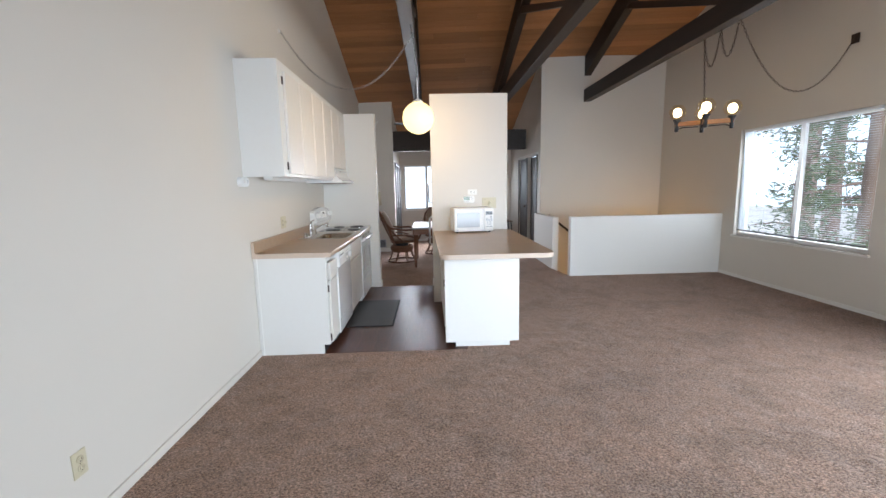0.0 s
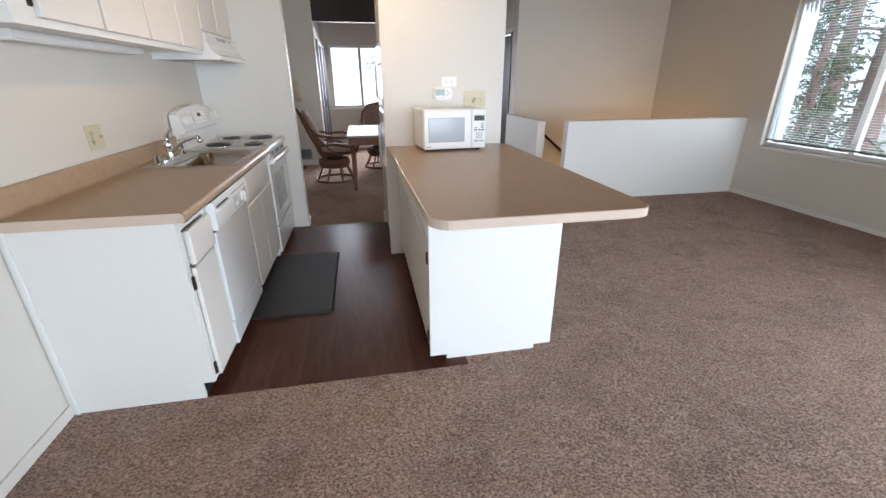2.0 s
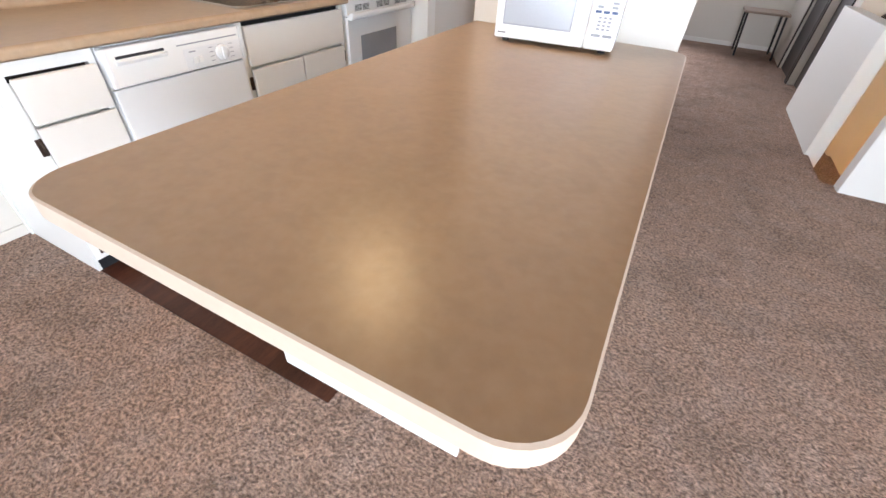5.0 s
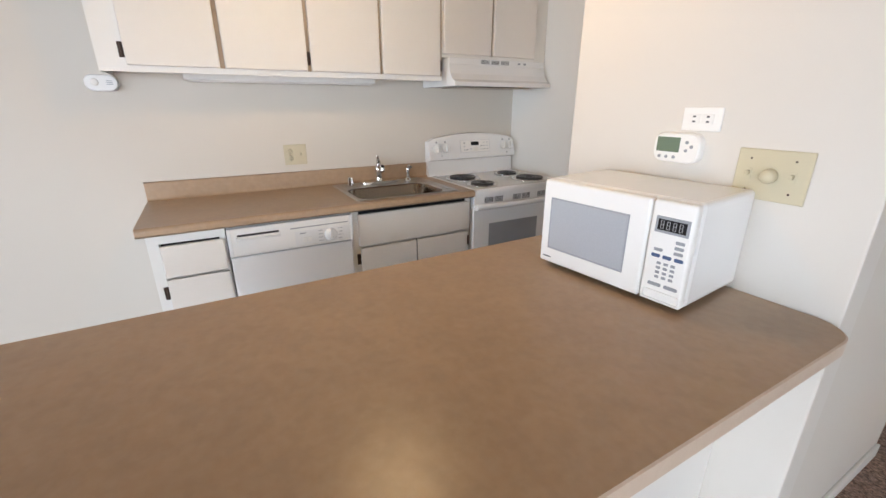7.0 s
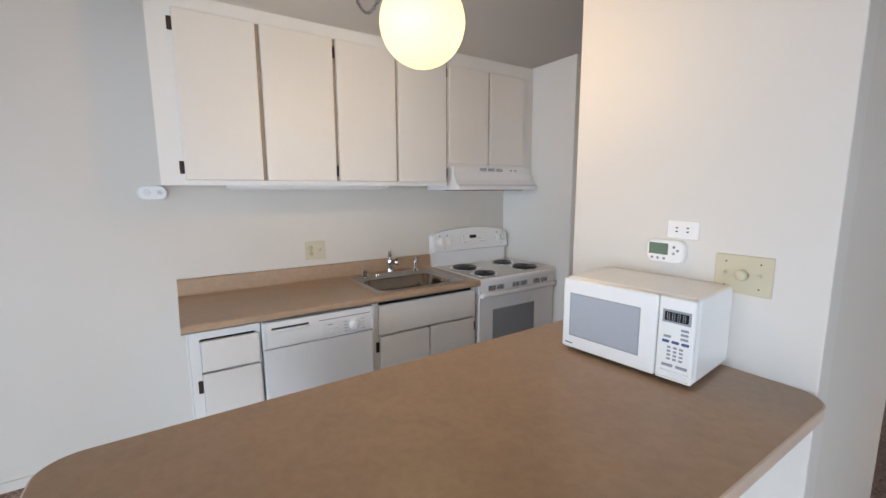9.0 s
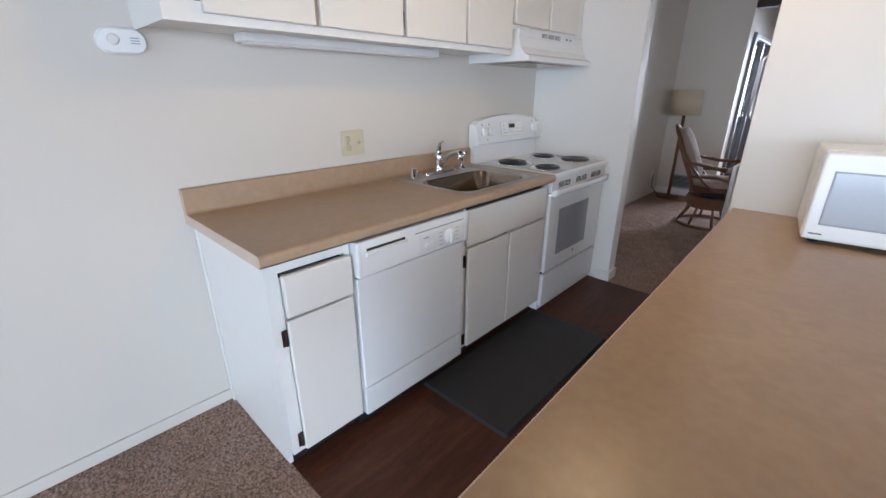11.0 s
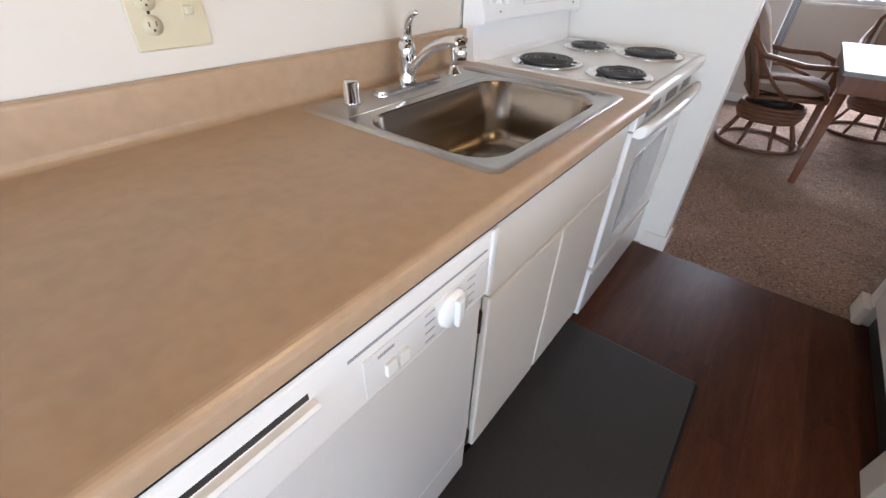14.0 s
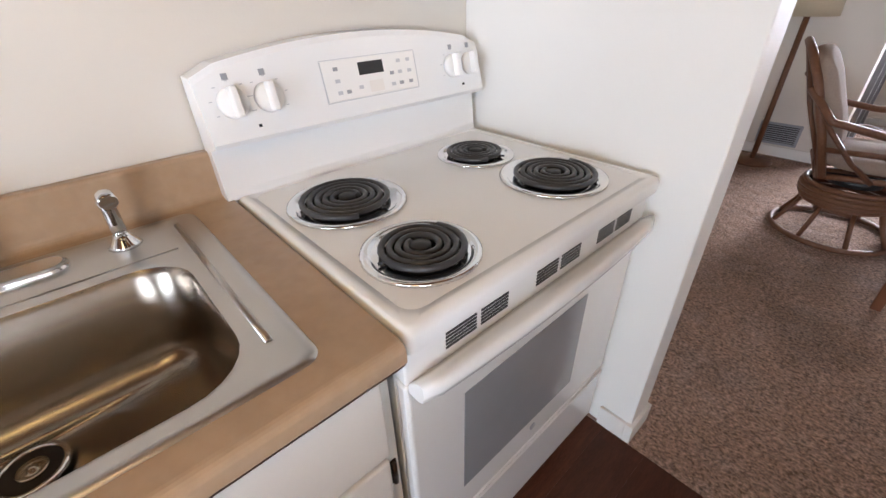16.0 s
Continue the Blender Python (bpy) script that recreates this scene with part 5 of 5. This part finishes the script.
CX, CY, CZ = 3.17, 4.88, 2.13
ch = thing("chandelier", (CX, CY, 3.05), "wooden cross chandelier with four amber glass globes", "chandelier")
bm = lathe(bmesh.new(), [(0.0, -0.06), (0.03, -0.05), (0.034, 0.0), (0.03, 0.05), (0.012, 0.07), (0.008, 0.09), (0, 0.09)], (CX, CY, CZ), 18)
part("hub", bm, BLACK, ch)
for k in range(4):
    a = radians(60 + 90 * k)
    ca, sa = math.cos(a), math.sin(a)
    bm = boxed(0.03, 0.29, -0.02, 0.02, -0.025, 0.025, 0.005)
    bmesh.ops.rotate(bm, verts=bm.verts, cent=(0, 0, 0), matrix=Matrix.Rotation(a, 3, "Z"))
    bmesh.ops.translate(bm, verts=bm.verts, vec=(CX, CY, CZ))
    arm = part("arm", bm, LIGHTWOOD, ch, "honey wood arm")
    ex, ey = CX + 0.27 * ca, CY + 0.27 * sa
    part("cup", lathe(bmesh.new(), [(0.0, -0.09), (0.02, -0.085), (0.022, -0.03), (0.028, 0.02), (0.045, 0.045), (0.04, 0.055), (0, 0.055)], (ex, ey, CZ), 16), BLACK, arm, "black socket cup")
    gl = part("shade", lathe(bmesh.new(), [(0.09 * math.cos(radians(q)), 0.138 + 0.09 * math.sin(radians(q))) for q in range(-66, 67, 12)], (ex, ey, CZ), 24), AMBER, arm, "open amber glass globe")
    gl.visible_shadow = False
    part("bulb", ball(bmesh.new(), (ex, ey, CZ + 0.132), 0.046, 18, 1.15), BULB, arm)
    part("scroll", tube(bmesh.new(), [(CX + 0.05 * ca, CY + 0.05 * sa, CZ - 0.045), (CX + 0.2 * ca, CY + 0.2 * sa, CZ - 0.04), (ex, ey, CZ - 0.06)], 0.006, 6), BLACK, arm)
bm = chain(bmesh.new(), [(CX, CY, CZ + 0.09), (CX - 0.04, CY + 0.02, 3.04)])
chain(bm, sag((CX - 0.04, CY + 0.02, 3.04), (3.12, 4.62, 3.04), 0.33, 14))
chain(bm, sag((3.12, 4.62, 3.04), (3.12, 4.36, 3.04), 0.30, 14))
chain(bm, sag((3.12, 4.34, 3.04), (EAST - 0.02, 4.65, 2.96), 0.62))
part("chain", bm, HINGE, ch, "dark swag chain")
part("wall_bracket", boxed(EAST - 0.02, EAST, 4.61, 4.69, 2.9, 3.0, 0.004), HINGE, ch)

lampf = thing("floor_lamp", (-1.28, 9.32, 0), "wooden floor lamp with a linen drum shade", "floor lamp")
part("base", lathe(bmesh.new(), [(0.145, 0), (0.148, 0.01), (0.13, 0.025), (0.03, 0.035), (0, 0.035)], (-1.28, 9.32, 0), 28), RATTAN, lampf)
part("pole", tube(bmesh.new(), [(-1.28, 9.32, 0.03), (-1.28, 9.32, 1.16)], 0.02, 12), RATTAN, lampf)
bm = bmesh.new()
lathe(bm, [(0.182, 0), (0.17, 0.3), (0.166, 0.3), (0.178, 0.0), (0.182, 0)], (-1.28, 9.32, 1.09), 32)
part("shade", bm, LINEN, lampf)
part("cord", tube(bmesh.new(), [(-1.34, 9.36, 0.02), (-1.44, 9.36, 0.01), (-1.52, 9.34, 0.12), (-1.525, 9.335, 0.29)], 0.005, 6), BLACK, lampf)

# ---- dining corner ----
tb = thing("dining_table", (0.2, 8.0, 0), "red-brown wooden dining table with pale top", "table")
part("tabletop", boxed(-0.36, 0.80, 7.32, 8.70, 0.725, 0.75, 0.004), TABLETOP, tb)
bm = bmesh.new()
for b in ((-0.34, 0.78, 7.34, 7.365), (-0.34, 0.78, 8.655, 8.68), (-0.34, -0.315, 7.365, 8.655), (0.755, 0.78, 7.365, 8.655)):
    box(bm, b[0], b[1], b[2], b[3], 0.63, 0.725)
part("apron", bm, TABLEWOOD, tb)
for x in (-0.3, 0.72):
    for y in (7.56, 8.44):
        bm = bmesh.new()
        loft(bm, [(rounded(x - 0.02, x + 0.02, y - 0.02, y + 0.02, 0.006, 2), 0), (rounded(x - 0.033, x + 0.033, y - 0.033, y + 0.033, 0.006, 2), 0.725)])
        bmesh.ops.recalc_face_normals(bm, faces=bm.faces)
        part("leg", bm, TABLEWOOD, tb)


def rattan_chair():
    """A swivel armchair of bent rattan, facing +x, at the origin."""
    c = thing("rattan_chair", (0, 0, 0), "brown rattan swivel armchair with beige cushions", "chair", "rattan chairs")
    ring = [(0.29 * math.cos(2 * math.pi * k / 28), 0.29 * math.sin(2 * math.pi * k / 28), 0.018) for k in range(28)]
    part("floor_ring", tube(bmesh.new(), ring, 0.016, 8, closed=True), RATTAN, c)
    for k in range(8):
        a = 2 * math.pi * k / 8 + 0.2
        part("leg", tube(bmesh.new(), [(0.28 * math.cos(a), 0.28 * math.sin(a), 0.03), (0.23 * math.cos(a), 0.23 * math.sin(a), 0.12), (0.19 * math.cos(a), 0.19 * math.sin(a), 0.21)], 0.013, 7), RATTAN, c)
    for i, (z, r) in enumerate(((0.215, 0.2), (0.24, 0.215), (0.265, 0.222), (0.29, 0.222), (0.315, 0.212))):
        part("coil", tube(bmesh.new(), [(r * math.cos(2 * math.pi * k / 28), r * math.sin(2 * math.pi * k / 28), z) for k in range(28)], 0.014, 7, closed=True), RATTAN, c)
    part("swivel", lathe(bmesh.new(), [(0.13, 0.0), (0.13, 0.04), (0.09, 0.05), (0.09, 0.08), (0, 0.08)], (0, 0, 0.32), 20), BLACK, c)
    seat = bmesh.new()
    for y in (-0.24, 0.24):
        tube(seat, [(0.27, y, 0.42), (-0.2, y, 0.40)], 0.016, 8)
    tube(seat, [(0.27, -0.24, 0.42), (0.27, 0.24, 0.42)], 0.016, 8)
    tube(seat, [(-0.2, -0.24, 0.40), (-0.2, 0.24, 0.40)], 0.016, 8)
    for y in (-0.12, 0, 0.12):
        tube(seat, [(0.27, y, 0.42), (-0.2, y, 0.4)], 0.012, 6)
    part("seat_frame", seat, RATTAN, c)
    hoop = [(-0.18, -0.25, 0.40), (-0.26, -0.29, 0.62), (-0.36, -0.28, 0.86), (-0.43, -0.17, 1.0), (-0.45, 0, 1.03), (-0.43, 0.17, 1.0), (-0.36, 0.28, 0.86), (-0.26, 0.29, 0.62), (-0.18, 0.25, 0.40)]
    part("back_hoop", tube(bmesh.new(), hoop, 0.02, 8), RATTAN, c)
    for y in (-0.1, 0.0, 0.1):
        part("back_rib", tube(bmesh.new(), [(-0.19, y, 0.4), (-0.33, y * 1.1, 0.7), (-0.44, y, 1.0)], 0.011, 6), RATTAN, c)
    for s in (-1, 1):
        part("arm", tube(bmesh.new(), [(-0.38, s * 0.27, 0.84), (-0.25, s * 0.33, 0.70), (0.0, s * 0.35, 0.655), (0.22, s * 0.34, 0.655), (0.32, s * 0.32, 0.62), (0.33, s * 0.29, 0.55), (0.27, s * 0.25, 0.42)], 0.019, 8), RATTAN, c)
        part("arm_brace", tube(bmesh.new(), [(-0.22, s * 0.28, 0.55), (0.0, s * 0.31, 0.56), (0.2, s * 0.29, 0.50), (0.26, s * 0.25, 0.43)], 0.014, 7), RATTAN, c)
        part("side_loop", tube(bmesh.new(), [(-0.3, s * 0.29, 0.72), (-0.1, s * 0.3, 0.5), (0.02, s * 0.25, 0.4)], 0.013, 7), RATTAN, c)

    def pillow(m, sx, sy, sz):
        bm = bmesh.new()
        bmesh.ops.create_uvsphere(bm, u_segments=28, v_segments=16, radius=1)
        for v in bm.verts:
            p = v.co
            q = [math.copysign(abs(t) ** 0.55, t) for t in p]
            v.co = Vector((q[0] * sx, q[1] * sy, q[2] * sz * (0.75 + 0.25 * math.cos(p.y * 6))))
        for f in bm.faces:
            f.smooth = True
        bm.transform(m)
        return bm
    part("seat_cushion", pillow(pose(0.03, 0, 0.475), 0.25, 0.24, 0.06), CUSHION, c)
    part("back_cushion", pillow(pose(-0.27, 0, 0.76, 0, -114), 0.27, 0.25, 0.07), CUSHION, c)
    return c


chair = rattan_chair()
copy_thing(chair, pose(0.14, 9.22, 0, 0, 0, -90))
chair.location, chair.rotation_euler = (-0.6, 8.29, 0), (0, 0, radians(12))

vent = thing("wall_vent", (-1.21, 9.6, 0.19), "grey metal return air grille on the wall", "vent")
part("frame", bars(bmesh.new(), [(-1.36, -1.06, 0.1, 0.12), (-1.36, -1.06, 0.26, 0.28), (-1.36, -1.34, 0.12, 0.26), (-1.08, -1.06, 0.12, 0.26)], 9.588, 9.6, "y"), GREY, vent)
part("backing", boxed(-1.34, -1.08, 9.596, 9.6, 0.12, 0.26), BLACK, vent)
for k in range(8):
    part("slat", boxed(-1.34, -1.08, 9.589, 9.596, 0.126 + 0.017 * k, 0.133 + 0.017 * k), GREY, vent)

fan = thing("ceiling_fan", (-0.18, 8.2, 3.05), "dark-bladed ceiling fan with silver light kit", "ceiling fan")
part("rod", tube(bmesh.new(), [(-0.18, 8.2, 3.05), (-0.18, 8.2, 2.68)], 0.011, 8), ALU, fan)
part("motor", lathe(bmesh.new(), [(0, -0.06), (0.07, -0.058), (0.09, -0.03), (0.09, 0.03), (0.06, 0.06), (0.015, 0.075), (0, 0.075)], (-0.18, 8.2, 2.63), 24), CHROME, fan, "silver motor housing")
part("shade", lathe(bmesh.new(), [(0, -0.13), (0.04, -0.127), (0.06, -0.11), (0.055, -0.07), (0.04, -0.06), (0, -0.06)], (-0.18, 8.2, 2.63), 20), PLASTIC, fan, "white light cup")
for k in range(4):
    a = 0.5 + math.pi / 2 * k
    bm = bmesh.new()
    prism(bm, rounded(0.17, 0.52, -0.055, 0.055, 0.03, 3), -0.004, 0.004, "z")
    bmesh.ops.rotate(bm, verts=bm.verts, cent=(0, 0, 0), matrix=Matrix.Rotation(0.2, 3, "X"))
    bmesh.ops.rotate(bm, verts=bm.verts, cent=(0, 0, 0), matrix=Matrix.Rotation(a, 3, "Z"))
    bmesh.ops.translate(bm, verts=bm.verts, vec=(-0.18, 8.2, 2.64))
    blade = part("blade", bm, DOORDARK, fan)
    part("blade_bracket", tube(bmesh.new(), [(-0.18 + r * math.cos(a), 8.2 + r * math.sin(a), z) for r, z in ((0.07, 2.65), (0.13, 2.665), (0.2, 2.646))], 0.012, 8), CHROME, blade, "silver bracket")

bench = thing("side_table", (1.85, 10.9, 0), "small grey-brown side table with thin dark legs", "side table")
part("top", boxed(1.58, 2.12, 10.68, 11.2, 0.53, 0.56, 0.006), CUSHION, bench)
for x in (1.62, 2.08):
    for y in (10.72, 11.16):
        part("leg", tube(bmesh.new(), [(x, y, 0.53), (x + (0.05 if x > 1.8 else 0.05), y - (0.04 if y < 11 else 0), 0)], 0.014, 8), BLACK, bench)

# ---- floor pieces of the kitchen ----
mat_ = thing("kitchen_mat", (-0.69, 4.79, 0), "black ribbed rubber mat before the sink", "floor mat")
bm = loft(bmesh.new(), [(rounded(-0.945, -0.435, 4.275, 5.31, 0.02), 0.001), (rounded(-0.945, -0.435, 4.275, 5.31, 0.02), 0.006), (rounded(-0.933, -0.447, 4.287, 5.298, 0.02), 0.012)])
part("pad", bm, RUBBER, mat_)
# ---- outdoors ----
bm = bmesh.new()
box(bm, -400, 400, -400, 400, -3.3, -3.05)
setting("ground", bm, SNOWGROUND, "pale open ground with patches of old snow", "ground")


# Glowing panels, added so the window views come out bright.
setting("backdrop", boxed(60, 60.2, -60, 90, -3.04, 30), BACKDROP, "glowing panel for the bright sky beyond the trees", "backdrop")
setting("backdrop", boxed(-40, 40, 55, 55.2, -3.04, 25), BACKDROP, "glowing panel for the bright sky beyond the trees", "backdrop")


def pine(h, seed):
    rnd = random.Random(seed)
    t = thing("pine_tree", (0, 0, 0), "tall pine tree with rough bark outside window", "tree", "pine trees")
    bm = tube(bmesh.new(), [(0, 0, 0), (0.05, 0.02, h * 0.3), (0.0, 0.06, h * 0.65), (0.04, 0.0, h)], 0.33, 12, taper=0.06)
    part("trunk", bm, BARK, t)
    limbs, leaves = bmesh.new(), bmesh.new()
    for k in range(34):
        z = h * (0.2 + 0.78 * k / 34)
        a = rnd.uniform(0, 2 * math.pi)
        ln = (1 - (z / h) * 0.75) * rnd.uniform(1.3, 2.6)
        tip = Vector((math.cos(a) * ln, math.sin(a) * ln, z - rnd.uniform(-0.2, 0.5)))
        tube(limbs, [(0, 0, z), tip * 0.5 + Vector((0, 0, z * 0.5 + 0.08)), tip], 0.035, 5, taper=0.01)
        for i in range(60):
            f = rnd.uniform(0.3, 1.05)
            p = Vector((0, 0, z)).lerp(tip, f) + Vector((rnd.gauss(0, 0.2), rnd.gauss(0, 0.2), rnd.gauss(0, 0.12)))
            d = Vector((rnd.gauss(0, 1), rnd.gauss(0, 1), rnd.gauss(0, 0.6))).normalized() * rnd.uniform(0.06, 0.15)
            e = d.orthogonal().normalized() * 0.03
            vs = [leaves.verts.new(q) for q in (p - d, p + e, p + d, p - e)]
            leaves.faces.new(vs)
    part("limbs", limbs, BARK, t)
    tagged(part("crown", leaves, NEEDLES, t), kind="stuff")
    return t


first = pine(11, 3)
spots = [(9, 8.17, 20, 1.0), (6.9, 7.6, 95, 0.55), (13, 14, 160, 1.2), (16, 9, 220, 1.3), (18, 16, 300, 1.1), (21, 12, 30, 1.4), (12, 20, 70, 1.2), (24, 24, 120, 1.5), (10.5, 2.5, 200, 1.1), (26, 16, 260, 1.4), (2, 24, 40, 1.3), (-4, 27, 140, 1.2)]
for x, y, a, s in spots[1:]:
    t = copy_thing(first, pose(x, y, -3.05, 0, 0, a))
    t.scale = (s, s, s)
first.location, first.rotation_euler = (spots[0][0], spots[0][1], -3.05), (0, 0, radians(20))

# ---- vinyl planks ----
shared = {}
nx = 9
pw = (0.3 + 0.995) / nx
for i in range(nx):
    x0 = -0.995 + i * pw
    y = 3.597 - (0.31 * i) % 0.92
    while y < 6.088:
        a, b = max(y, 3.597), min(y + 0.92, 6.088)
        y += 0.92
        if b - a < 0.02:
            continue
        key = round(b - a, 3)
        if key not in shared:
            shared[key] = mesh_of("plank", boxed(-pw / 2 + 0.00006, pw / 2 - 0.00006, -key / 2 + 0.00006, key / 2 - 0.00006, -0.006, 0.0), VINYL)
        p = new("plank", shared[key])
        p.parent = bpy.data.objects["kitchen_subfloor"]
        p.location = (x0 + pw / 2, (a + b) / 2, 0)
